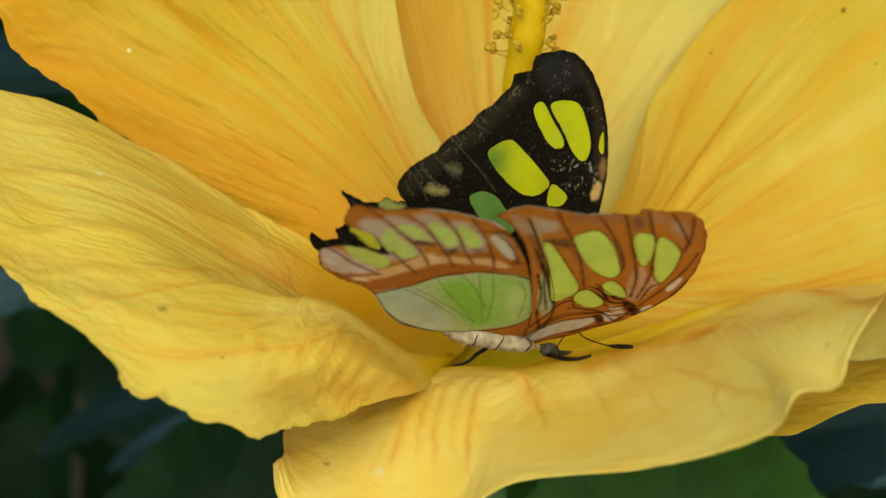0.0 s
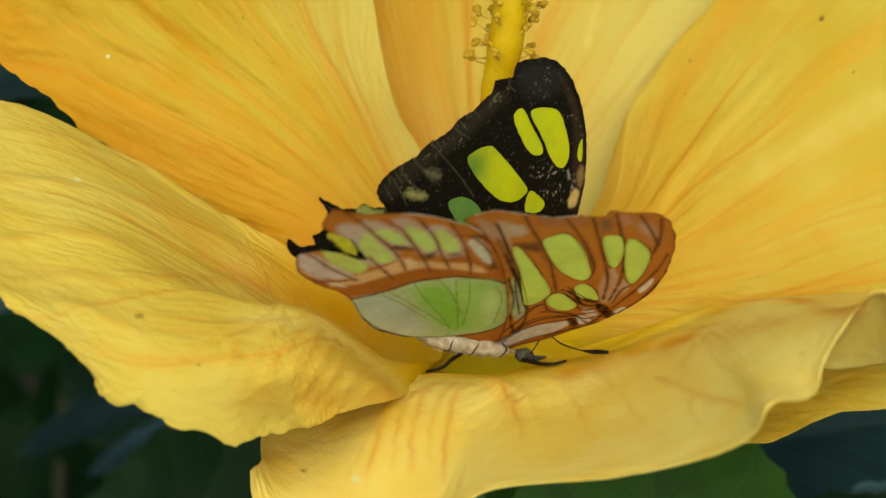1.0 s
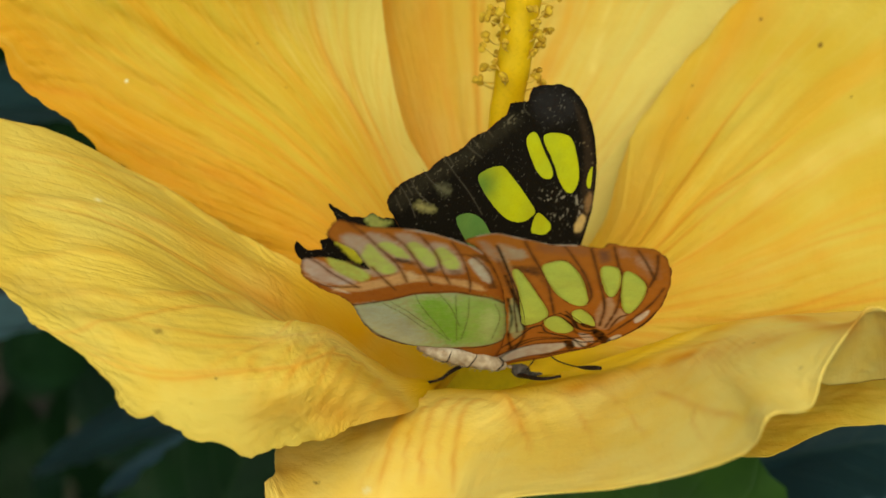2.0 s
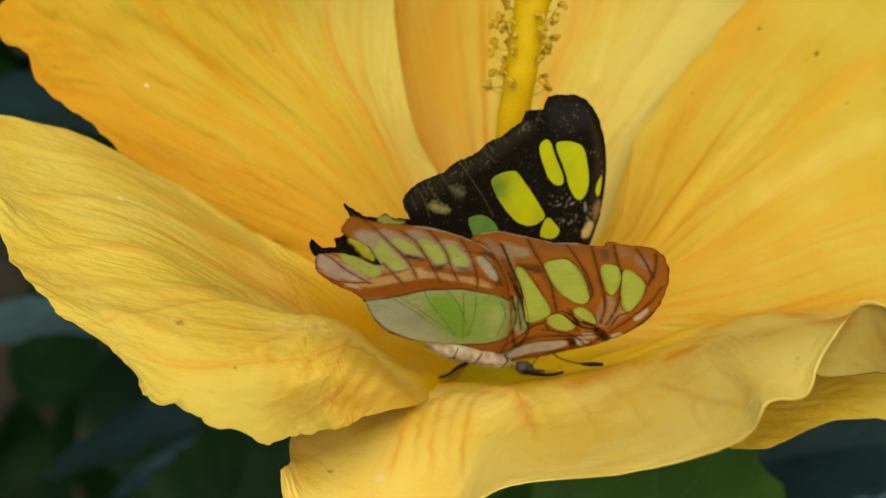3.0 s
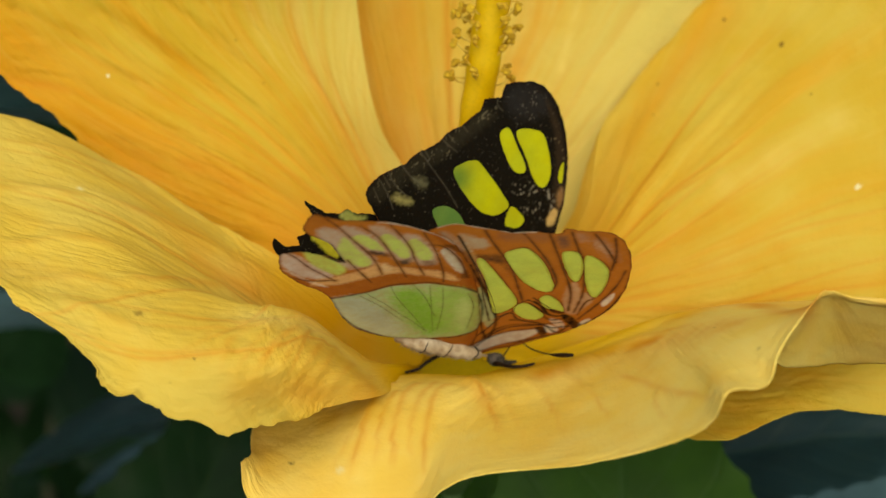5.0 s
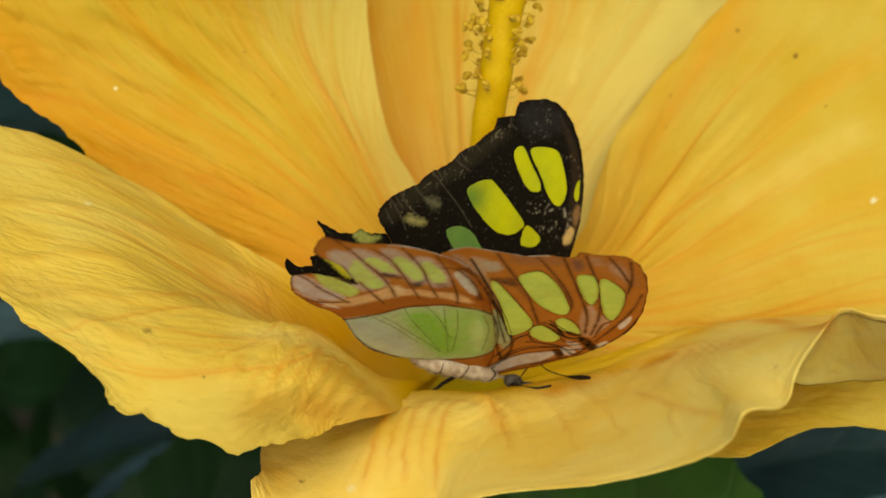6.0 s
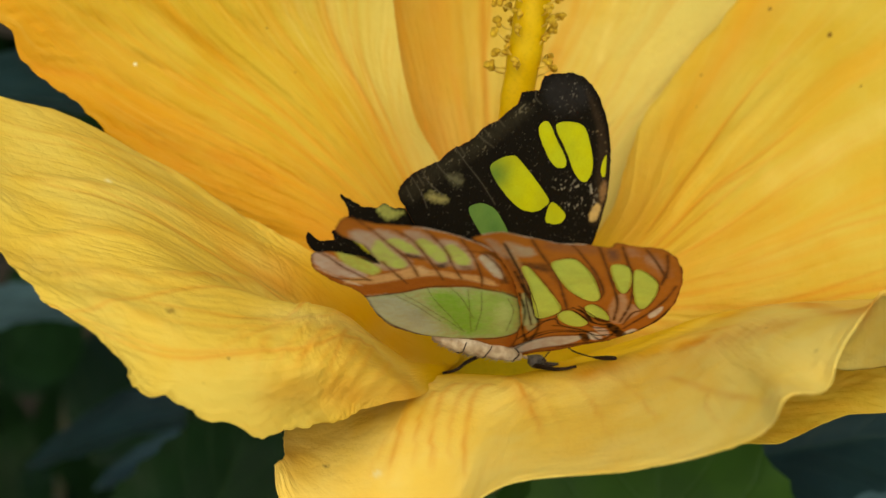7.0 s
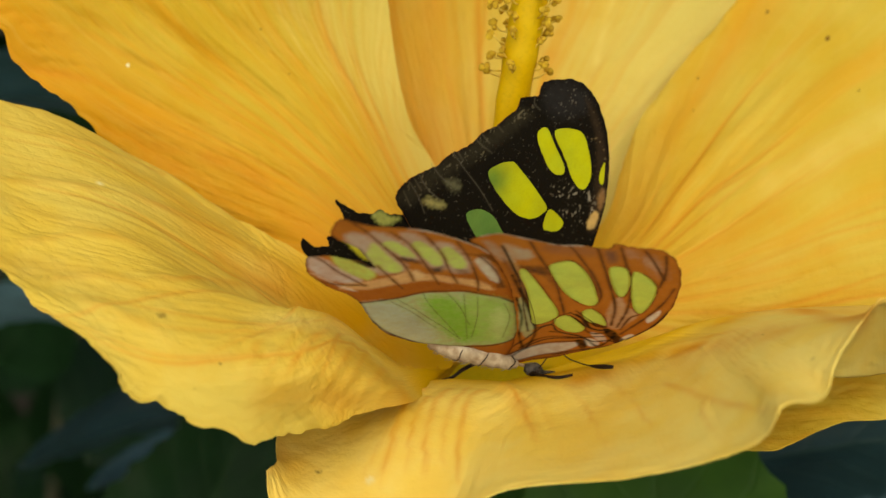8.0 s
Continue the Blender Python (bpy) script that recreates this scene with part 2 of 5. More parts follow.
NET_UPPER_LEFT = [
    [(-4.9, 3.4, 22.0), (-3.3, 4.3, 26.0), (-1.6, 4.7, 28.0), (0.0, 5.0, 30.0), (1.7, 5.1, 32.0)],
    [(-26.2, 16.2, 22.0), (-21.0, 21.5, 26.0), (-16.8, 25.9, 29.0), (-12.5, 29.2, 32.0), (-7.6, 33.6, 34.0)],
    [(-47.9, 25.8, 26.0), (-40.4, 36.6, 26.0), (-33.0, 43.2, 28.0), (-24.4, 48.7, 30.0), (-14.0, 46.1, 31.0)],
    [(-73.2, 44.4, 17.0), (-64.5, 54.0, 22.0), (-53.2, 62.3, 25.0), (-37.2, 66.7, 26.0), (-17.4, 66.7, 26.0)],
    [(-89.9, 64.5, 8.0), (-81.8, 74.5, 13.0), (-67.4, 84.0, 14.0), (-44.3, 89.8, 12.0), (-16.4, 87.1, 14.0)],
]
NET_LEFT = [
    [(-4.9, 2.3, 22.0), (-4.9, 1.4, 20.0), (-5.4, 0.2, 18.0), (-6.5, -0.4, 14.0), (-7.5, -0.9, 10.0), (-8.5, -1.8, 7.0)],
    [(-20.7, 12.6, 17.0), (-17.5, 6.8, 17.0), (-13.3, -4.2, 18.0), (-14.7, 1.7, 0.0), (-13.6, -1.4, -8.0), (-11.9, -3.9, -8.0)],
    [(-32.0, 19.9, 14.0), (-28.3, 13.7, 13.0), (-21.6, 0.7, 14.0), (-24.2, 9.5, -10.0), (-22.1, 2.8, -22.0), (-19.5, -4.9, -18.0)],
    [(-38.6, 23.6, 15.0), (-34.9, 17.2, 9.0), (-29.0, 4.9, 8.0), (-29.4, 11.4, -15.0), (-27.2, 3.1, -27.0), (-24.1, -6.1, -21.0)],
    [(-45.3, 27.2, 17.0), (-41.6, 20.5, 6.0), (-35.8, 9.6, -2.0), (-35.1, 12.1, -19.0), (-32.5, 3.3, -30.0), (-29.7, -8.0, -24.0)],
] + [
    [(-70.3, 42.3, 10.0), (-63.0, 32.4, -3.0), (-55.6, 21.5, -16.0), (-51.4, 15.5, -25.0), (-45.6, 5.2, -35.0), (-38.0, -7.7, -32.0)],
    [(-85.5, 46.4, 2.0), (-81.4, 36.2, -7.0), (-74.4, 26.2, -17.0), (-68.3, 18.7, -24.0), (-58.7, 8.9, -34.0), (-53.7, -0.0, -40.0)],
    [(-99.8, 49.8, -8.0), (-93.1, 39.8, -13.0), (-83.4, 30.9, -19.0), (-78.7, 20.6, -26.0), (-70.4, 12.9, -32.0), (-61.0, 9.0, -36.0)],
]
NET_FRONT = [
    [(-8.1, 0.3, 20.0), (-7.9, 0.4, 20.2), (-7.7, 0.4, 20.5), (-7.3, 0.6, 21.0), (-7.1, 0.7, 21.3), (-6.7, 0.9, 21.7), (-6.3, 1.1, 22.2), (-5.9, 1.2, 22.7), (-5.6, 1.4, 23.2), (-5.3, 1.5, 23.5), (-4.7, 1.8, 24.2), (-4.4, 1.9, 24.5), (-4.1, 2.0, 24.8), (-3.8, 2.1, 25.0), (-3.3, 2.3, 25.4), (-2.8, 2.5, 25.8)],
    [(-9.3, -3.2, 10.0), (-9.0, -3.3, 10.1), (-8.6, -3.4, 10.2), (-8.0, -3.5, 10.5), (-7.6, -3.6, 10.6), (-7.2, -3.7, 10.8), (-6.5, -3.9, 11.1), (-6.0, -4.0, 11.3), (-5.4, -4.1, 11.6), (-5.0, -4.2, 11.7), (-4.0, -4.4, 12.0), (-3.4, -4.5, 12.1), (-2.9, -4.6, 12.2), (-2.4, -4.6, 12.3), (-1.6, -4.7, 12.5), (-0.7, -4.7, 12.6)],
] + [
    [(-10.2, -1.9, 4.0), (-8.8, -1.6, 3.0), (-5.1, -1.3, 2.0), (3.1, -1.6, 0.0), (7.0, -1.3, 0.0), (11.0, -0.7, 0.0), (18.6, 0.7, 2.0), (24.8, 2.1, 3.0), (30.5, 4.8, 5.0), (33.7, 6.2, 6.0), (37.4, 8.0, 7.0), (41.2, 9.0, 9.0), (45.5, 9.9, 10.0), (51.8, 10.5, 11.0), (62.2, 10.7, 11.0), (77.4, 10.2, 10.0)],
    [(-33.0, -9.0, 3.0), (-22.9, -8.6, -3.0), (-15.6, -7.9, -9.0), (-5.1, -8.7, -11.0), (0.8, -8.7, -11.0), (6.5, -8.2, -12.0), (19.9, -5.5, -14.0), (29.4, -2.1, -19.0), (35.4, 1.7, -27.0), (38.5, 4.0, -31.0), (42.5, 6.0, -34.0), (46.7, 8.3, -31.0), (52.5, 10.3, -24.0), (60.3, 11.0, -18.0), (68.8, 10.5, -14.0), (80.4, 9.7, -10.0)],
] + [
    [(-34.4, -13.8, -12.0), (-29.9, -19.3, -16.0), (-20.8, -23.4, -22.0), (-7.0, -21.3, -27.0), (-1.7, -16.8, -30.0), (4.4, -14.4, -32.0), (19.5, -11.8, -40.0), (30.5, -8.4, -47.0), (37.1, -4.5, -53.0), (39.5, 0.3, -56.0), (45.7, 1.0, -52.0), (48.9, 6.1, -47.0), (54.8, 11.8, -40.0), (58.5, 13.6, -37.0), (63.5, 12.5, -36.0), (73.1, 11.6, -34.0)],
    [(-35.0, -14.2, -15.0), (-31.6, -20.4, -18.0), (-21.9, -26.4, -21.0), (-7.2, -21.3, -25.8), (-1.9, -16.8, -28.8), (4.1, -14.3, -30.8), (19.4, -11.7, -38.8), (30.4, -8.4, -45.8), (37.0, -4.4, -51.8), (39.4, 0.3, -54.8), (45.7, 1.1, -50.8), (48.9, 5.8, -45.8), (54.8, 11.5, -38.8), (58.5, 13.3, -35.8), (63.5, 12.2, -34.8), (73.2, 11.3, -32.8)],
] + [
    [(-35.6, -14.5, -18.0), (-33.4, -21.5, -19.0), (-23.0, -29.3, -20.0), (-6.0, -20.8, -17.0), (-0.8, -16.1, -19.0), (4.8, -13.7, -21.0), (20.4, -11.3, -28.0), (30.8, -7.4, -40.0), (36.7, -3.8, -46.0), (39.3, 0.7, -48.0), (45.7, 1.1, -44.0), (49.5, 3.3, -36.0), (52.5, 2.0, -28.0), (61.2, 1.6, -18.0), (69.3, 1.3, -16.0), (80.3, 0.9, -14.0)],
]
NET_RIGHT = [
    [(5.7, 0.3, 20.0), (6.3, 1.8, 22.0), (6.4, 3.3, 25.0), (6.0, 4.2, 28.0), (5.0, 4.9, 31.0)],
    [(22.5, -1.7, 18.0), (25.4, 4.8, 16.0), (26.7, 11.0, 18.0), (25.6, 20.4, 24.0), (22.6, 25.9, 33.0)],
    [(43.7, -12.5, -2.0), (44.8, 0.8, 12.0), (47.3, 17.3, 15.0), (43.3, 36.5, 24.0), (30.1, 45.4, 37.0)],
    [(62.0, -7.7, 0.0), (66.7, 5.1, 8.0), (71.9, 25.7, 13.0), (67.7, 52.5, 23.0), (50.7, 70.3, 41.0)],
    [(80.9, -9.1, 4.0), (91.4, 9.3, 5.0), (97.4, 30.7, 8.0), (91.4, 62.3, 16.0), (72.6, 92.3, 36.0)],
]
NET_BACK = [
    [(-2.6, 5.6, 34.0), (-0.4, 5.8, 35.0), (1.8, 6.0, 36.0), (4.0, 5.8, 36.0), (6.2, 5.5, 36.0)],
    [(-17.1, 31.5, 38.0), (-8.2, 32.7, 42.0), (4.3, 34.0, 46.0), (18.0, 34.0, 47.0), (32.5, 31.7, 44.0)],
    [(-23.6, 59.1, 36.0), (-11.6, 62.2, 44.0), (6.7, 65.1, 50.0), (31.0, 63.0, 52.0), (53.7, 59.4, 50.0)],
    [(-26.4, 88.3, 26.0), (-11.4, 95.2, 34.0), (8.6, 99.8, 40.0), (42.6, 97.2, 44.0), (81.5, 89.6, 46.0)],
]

STROKES_BACK = (
    ("pale", 1, 0.9, -0.4, [(24.6, 36.9, 47.3), (29.8, 46.8, 50.0), (37.0, 56.8, 51.4), (46.4, 65.3, 50.9), (52.7, 71.4, 49.8)]),
    ("pale", 0.8, 0.7, -0.3, [(22.4, 55.7, 51.8), (25.0, 65.6, 51.7), (26.8, 72.5, 50.5)]),
    ("pale", 5, 0.6, 0, [(23.9, 33.6, 46.2), (28.5, 43.7, 49.2), (35.6, 54.4, 51.2), (45.1, 64.1, 51.0), (51.6, 70.6, 50.0)]),
    ("vein", 2.5, 0.6, 0, [(-8.8, 32.6, 41.8), (-9.8, 44.9, 44.0), (-10.4, 58.1, 44.8), (-9.8, 70.1, 43.4)]),
    ("vein", 1.6, 0.5, 0.2, [(-14.4, 37.0, 40.4), (-16.5, 50.6, 41.2), (-17.1, 64.3, 40.3), (-17.1, 70.0, 39.0)]),
    ("vein", 2, 0.4, 0.2, [(13.1, 56.9, 51.1), (14.5, 65.7, 51.0), (16.5, 72.1, 50.1)]),
)
STROKES_RIGHT = (
    ("vein", 4, 0.5, 0, [(26.0, 22.0, 25.0), (30.0, 33.1, 30.1), (35.1, 43.5, 32.7), (44.4, 55.8, 35.8), (54.6, 67.2, 37.2)]),
    ("vein", 0.7, 0.4, 0.4, [(32.4, 17.0, 18.6), (40.9, 25.5, 19.7), (51.8, 34.1, 20.1), (63.2, 41.4, 20.0)]),
    ("vein", 0.7, 0.4, 0.4, [(33.0, 12.7, 16.6), (45.7, 20.0, 16.3), (58.3, 25.6, 15.6), (72.6, 31.9, 14.7)]),
    ("vein", 0.8, 0.35, 0.5, [(30.6, 23.1, 22.5), (38.1, 33.9, 25.0), (48.1, 45.0, 26.8), (58.2, 54.7, 28.2)]),
    ("vein", 0.7, 0.35, 0.4, [(37.3, 10.6, 15.2), (49.6, 14.9, 14.0), (61.9, 19.3, 13.0), (74.2, 22.3, 11.5)]),
    ("vein", 3, 0.45, 0.3, [(35.3, 17.8, 18.0), (44.1, 23.4, 17.9), (52.0, 27.2, 17.4)]),
) + (
    ("vein", 2.2, 0.5, 0.3, [(35.2, 14.8, 16.9), (47.5, 17.9, 15.2), (59.8, 21.1, 13.9)]),
    ("pale", 3, 0.4, 0, [(51.6, 33.0, 19.7), (60.8, 37.9, 19.3), (71.6, 44.7, 18.7)]),
)
STROKES_FRONT = (
    ("vein", 0.6, 1, 0.7, [(-9.6, -2.1, -0.7), (-12.1, -3.6, -3.6), (-14.2, -6.6, -7.8), (-15.7, -10.3, -12.1), (-16.5, -14.3, -15.6), (-17.2, -17.3, -18.6)]),
    ("vein", 0.5, 0.6, 0.5, [(-9.0, -3.2, -4.0), (-11.1, -5.7, -7.2), (-12.6, -9.9, -12.0), (-13.2, -15.0, -17.5)]),
    ("vein", 0.55, 0.8, 0.55, [(-5.3, -2.0, -1.7), (-8.0, -4.1, -5.0), (-9.4, -7.5, -9.6), (-10.3, -11.9, -15.1), (-10.6, -15.4, -18.6)]),
    ("vein", 0.5, 0.55, 0.4, [(-2.8, -2.0, -2.0), (-5.8, -5.2, -6.8), (-7.2, -9.8, -12.5), (-7.5, -13.6, -17.5)]),
    ("vein", 0.5, 0.75, 0.5, [(-0.2, -2.1, -2.6), (-3.1, -4.1, -5.5), (-4.3, -8.1, -10.2), (-5.1, -12.7, -17.0), (-5.1, -15.9, -22.0)]),
) + (
    ("vein", 0.65, 1, 0.7, [(1.8, -1.7, -1.5), (3.9, -2.5, -3.1), (5.4, -5.0, -6.0), (6.7, -7.6, -11.9), (7.5, -10.0, -20.1)]),
    ("vein", 1.6, 0.5, 0, [(1.7, -1.9, -2.3), (4.1, -3.2, -3.8), (5.7, -6.1, -7.6), (7.0, -8.4, -14.2)]),
    ("vein", 0.5, 0.3, 0.3, [(4.9, -1.9, -2.5), (8.2, -4.1, -5.8), (10.3, -7.7, -14.1), (11.0, -10.8, -26.5)]),
    ("vein", 0.5, 0.4, 0.35, [(10.9, -1.1, -2.3), (14.6, -3.1, -5.9), (16.9, -6.2, -14.8), (17.7, -9.6, -29.2)]),
    ("vein", 0.5, 0.35, 0.3, [(18.8, -0.4, -2.3), (23.0, -2.7, -10.6), (24.5, -5.9, -24.8), (25.0, -8.7, -38.0)]),
    ("vein", 0.7, 0.5, 0.4, [(28.7, -0.3, -12.4), (32.8, -1.2, -29.1), (36.6, -1.3, -43.8), (38.4, -0.4, -56.9)]),
) + (
    ("vein", 0.5, 0.3, 0.3, [(32.7, -1.7, -29.4), (32.0, -3.7, -34.5), (32.6, -5.5, -42.5)]),
    ("vein", 0.5, 0.25, 0.2, [(-15.7, -8.1, -9.6), (-18.5, -12.2, -13.1), (-20.6, -17.4, -17.3)]),
    # orange at the fold against the next petal, partly its shading as tint
    ("vein", 2.6, 0.85, 0.3, [(15.9, -0.6, -1.9), (22.0, 1.3, 0.1), (28.1, 3.2, 1.1), (34.5, 5.3, -4.1)]),
    ("vein", 1.2, 0.7, 0.4, [(18.9, 0.1, -1.3), (26.2, 2.6, 1.7), (33.1, 5.5, 0.6), (38.5, 7.5, -3.7), (42.6, 8.9, -9.5)]),
    ("vein", 0.8, 0.8, 0.6, [(26.6, 4.4, 6.6), (33.9, 7.4, 7.8), (40.9, 9.7, 6.9), (48.1, 11.1, 0.9), (55.2, 11.6, -9.6), (57.3, 12.6, -36.7)]),
    ("vein", 2.5, 0.7, 0, [(40.6, 9.3, 4.5), (46.5, 10.8, 3.3), (53.1, 11.6, -4.8), (54.6, 12.7, -40.8)]),
) + (
    ("vein", 4.5, 0.35, 0, [(32.7, 4.6, -2.4), (39.3, 7.0, -12.3), (45.2, 8.9, -23.3)]),
    # a highlight on the crease, painted pale
    ("pale", 2.2, 0.7, 0, [(47.4, 10.5, -6.5), (49.6, 10.9, -9.3), (51.1, 10.9, -13.5)]),
    ("pale", 3, 0.5, 0, [(-1.6, -15.4, -27.7), (3.1, -13.7, -29.7), (9.2, -12.9, -33.9)]),
    # corner below the neighbouring petal: its shade put into the colour
    ("deep", 5, 0.6, 0, [(-31.3, -13.6, -8.8), (-26.7, -11.0, -5.4), (-20.8, -8.2, -5.6), (-14.8, -6.1, -7.1)]),
)
STROKES_LEFT = (
    ("vein", 0.6, 0.31, 0.41, [(-33.4, 10.4, -22.3), (-37.5, 9.0, -27.1), (-40.0, 6.1, -31.2), (-41.6, 2.8, -32.5)]),
    ("vein", 0.6, 0.5, 0.5, [(-30.5, 10.2, -21.1), (-35.5, 7.5, -27.9), (-37.2, 3.4, -31.5), (-37.7, 0.9, -31.4)]),
    ("vein", 0.55, 0.44, 0.41, [(-28.7, 10.0, -19.6), (-32.3, 6.3, -27.7), (-34.7, 2.4, -30.9), (-36.0, -0.9, -30.3)]),
    ("vein", 0.65, 0.88, 0.58, [(-25.2, 8.7, -18.0), (-28.9, 6.2, -25.6), (-31.1, 3.0, -29.6), (-32.5, -0.8, -29.3)]),
    ("vein", 0.5, 0.56, 0.41, [(-23.8, 7.9, -16.8), (-27.3, 3.8, -26.6), (-28.9, -0.3, -28.2)]),
    ("vein", 0.55, 0.62, 0.41, [(-21.5, 6.6, -13.3), (-24.5, 2.0, -25.5), (-26.7, -2.3, -25.6)]),
    ("vein", 0.5, 0.56, 0.37, [(-19.4, 5.0, -10.1), (-21.9, 1.5, -22.6), (-23.7, -1.9, -23.4)]),
) + (
    ("vein", 0.6, 0.75, 0.41, [(-16.2, 1.7, -8.4), (-19.2, 0.0, -19.1), (-21.0, -3.1, -20.3)]),
    ("vein", 0.5, 0.62, 0.33, [(-13.2, -0.7, -5.1), (-16.1, -1.4, -14.3), (-18.4, -3.7, -17.1)]),
    # orange under the curled rim: shade put in as colour
    ("vein", 3, 0.6, 0.0, [(-35.5, -1.8, -29.7), (-27.6, -1.2, -26.9), (-20.7, -3.1, -19.9), (-13.4, -3.0, -10.0)]),
    # the crest is raised, and its pale tint paints the light it catches
    ("pale", 2.6, 0.6, -0.7, [(-35.9, 10.4, -24.1), (-33.4, 10.4, -22.3), (-28.6, 9.8, -20.0), (-24.5, 8.4, -17.2), (-20.1, 5.6, -10.9), (-16.2, 1.7, -8.4), (-13.4, -0.8, -5.9)]),
    ("vein", 1.2, 0.75, 0.39, [(-59.2, 29.1, -4.9), (-50.2, 25.6, 2.1), (-44.1, 22.6, 6.4), (-36.1, 17.2, 7.8), (-30.3, 13.2, 11.5), (-24.7, 9.6, -13.5)]),
) + (
    ("vein", 0.9, 0.81, 0.5, [(-52.8, 16.5, -24.2), (-48.2, 16.1, -21.2), (-44.0, 15.2, -7.9), (-38.3, 13.0, 0.6), (-30.0, 11.1, -18.1)]),
    # wide orange bands paint the shade of the hollow behind the crest
    ("vein", 4, 0.65, 0.0, [(-49.5, 25.1, 2.4), (-40.8, 19.1, 4.9), (-33.2, 14.2, 9.2), (-24.7, 9.8, -12.6)]),
    ("vein", 2.6, 0.9, 0.0, [(-44.9, 19.5, -0.3), (-38.5, 15.1, 3.1), (-32.3, 12.5, 9.6), (-27.3, 10.4, 13.4), (-22.1, 7.3, 15.7)]),
    # hollow towards the throat: its own deep yellow, with shade in the tint
    ("deep", 6, 1, 0, [(-30.4, 16.0, 12.6), (-24.3, 10.5, 14.6), (-18.0, 4.7, 17.2), (-11.4, 0.4, 3.1), (-7.5, -0.6, 10.9)]),
    ("vein", 0.8, 0.38, 0.41, [(-79.6, 31.7, -12.3), (-71.1, 31.3, -9.3), (-62.0, 29.9, -6.7), (-53.1, 26.5, -1.1)]),
) + (
    ("vein", 0.8, 0.38, 0.5, [(-74.5, 22.0, -22.2), (-65.8, 23.0, -18.9), (-56.5, 21.1, -17.9), (-50.0, 18.1, -15.0)]),
    ("vein", 0.7, 0.38, 0.41, [(-68.6, 15.5, -26.8), (-60.7, 16.5, -25.6), (-53.0, 14.5, -26.7)]),
    ("vein", 0.8, 0.31, 0.41, [(-64.0, 10.6, -29.1), (-56.8, 10.2, -31.3), (-50.0, 6.7, -32.8), (-46.3, 2.7, -32.6)]),
    ("vein", 0.7, 0.38, 0.33, [(-75.3, 39.2, -0.3), (-62.6, 36.5, 8.0), (-53.9, 32.6, 15.0), (-45.2, 26.5, 15.2)]),
    ("pale", 1.6, 0.4, 0, [(-64.9, 32.0, -5.6), (-63.2, 31.6, -4.7), (-60.4, 30.3, -4.2)]),
)
STROKES_UPPER = (
    ("vein", 2.2, 0.8, 0.3, [(-64.0, 45.8, 21.4), (-53.6, 40.4, 24.2), (-44.2, 34.5, 25.7), (-34.0, 26.4, 25.6), (-26.4, 19.8, 23.9)]),
    # shadow along the overlapping petal's edge, put in as an orange tint
    ("vein", 1.6, 0.7, 0.4, [(-64.8, 42.1, 20.8), (-55.7, 35.5, 23.8), (-45.7, 28.6, 26.0), (-34.8, 19.9, 24.0)]),
    ("vein", 2, 0.6, 0.2, [(-55.8, 50.4, 24.3), (-45.2, 44.0, 25.8), (-34.3, 35.1, 26.7), (-24.5, 26.3, 26.6)]),
    ("vein", 0.8, 0.6, 0.6, [(-62.0, 54.7, 22.9), (-50.6, 49.2, 25.4), (-40.0, 43.0, 26.6), (-31.2, 35.1, 27.2)]),
    ("vein", 2.5, 0.45, 0.2, [(-78.6, 61.1, 15.1), (-67.0, 54.3, 21.0), (-53.7, 48.5, 24.6), (-43.0, 41.6, 25.9)]),
    ("vein", 0.7, 0.45, 0.5, [(-82.2, 67.0, 13.1), (-71.8, 62.0, 18.8), (-58.9, 56.0, 23.9), (-46.2, 48.0, 26.1)]),
) + (
    ("vein", 0.7, 0.4, 0.4, [(-68.7, 67.1, 19.3), (-55.8, 60.2, 24.6), (-43.0, 51.5, 27.1), (-31.3, 41.9, 28.2)]),
    ("vein", 0.8, 0.4, 0.4, [(-55.4, 68.8, 22.8), (-43.2, 59.4, 27.1), (-31.4, 48.3, 28.7), (-22.9, 37.8, 29.8)]),
    ("vein", 1.5, 0.4, 0, [(-39.6, 69.2, 24.7), (-31.1, 59.9, 28.4), (-23.9, 47.8, 30.1), (-18.6, 36.8, 31.1)]),
)
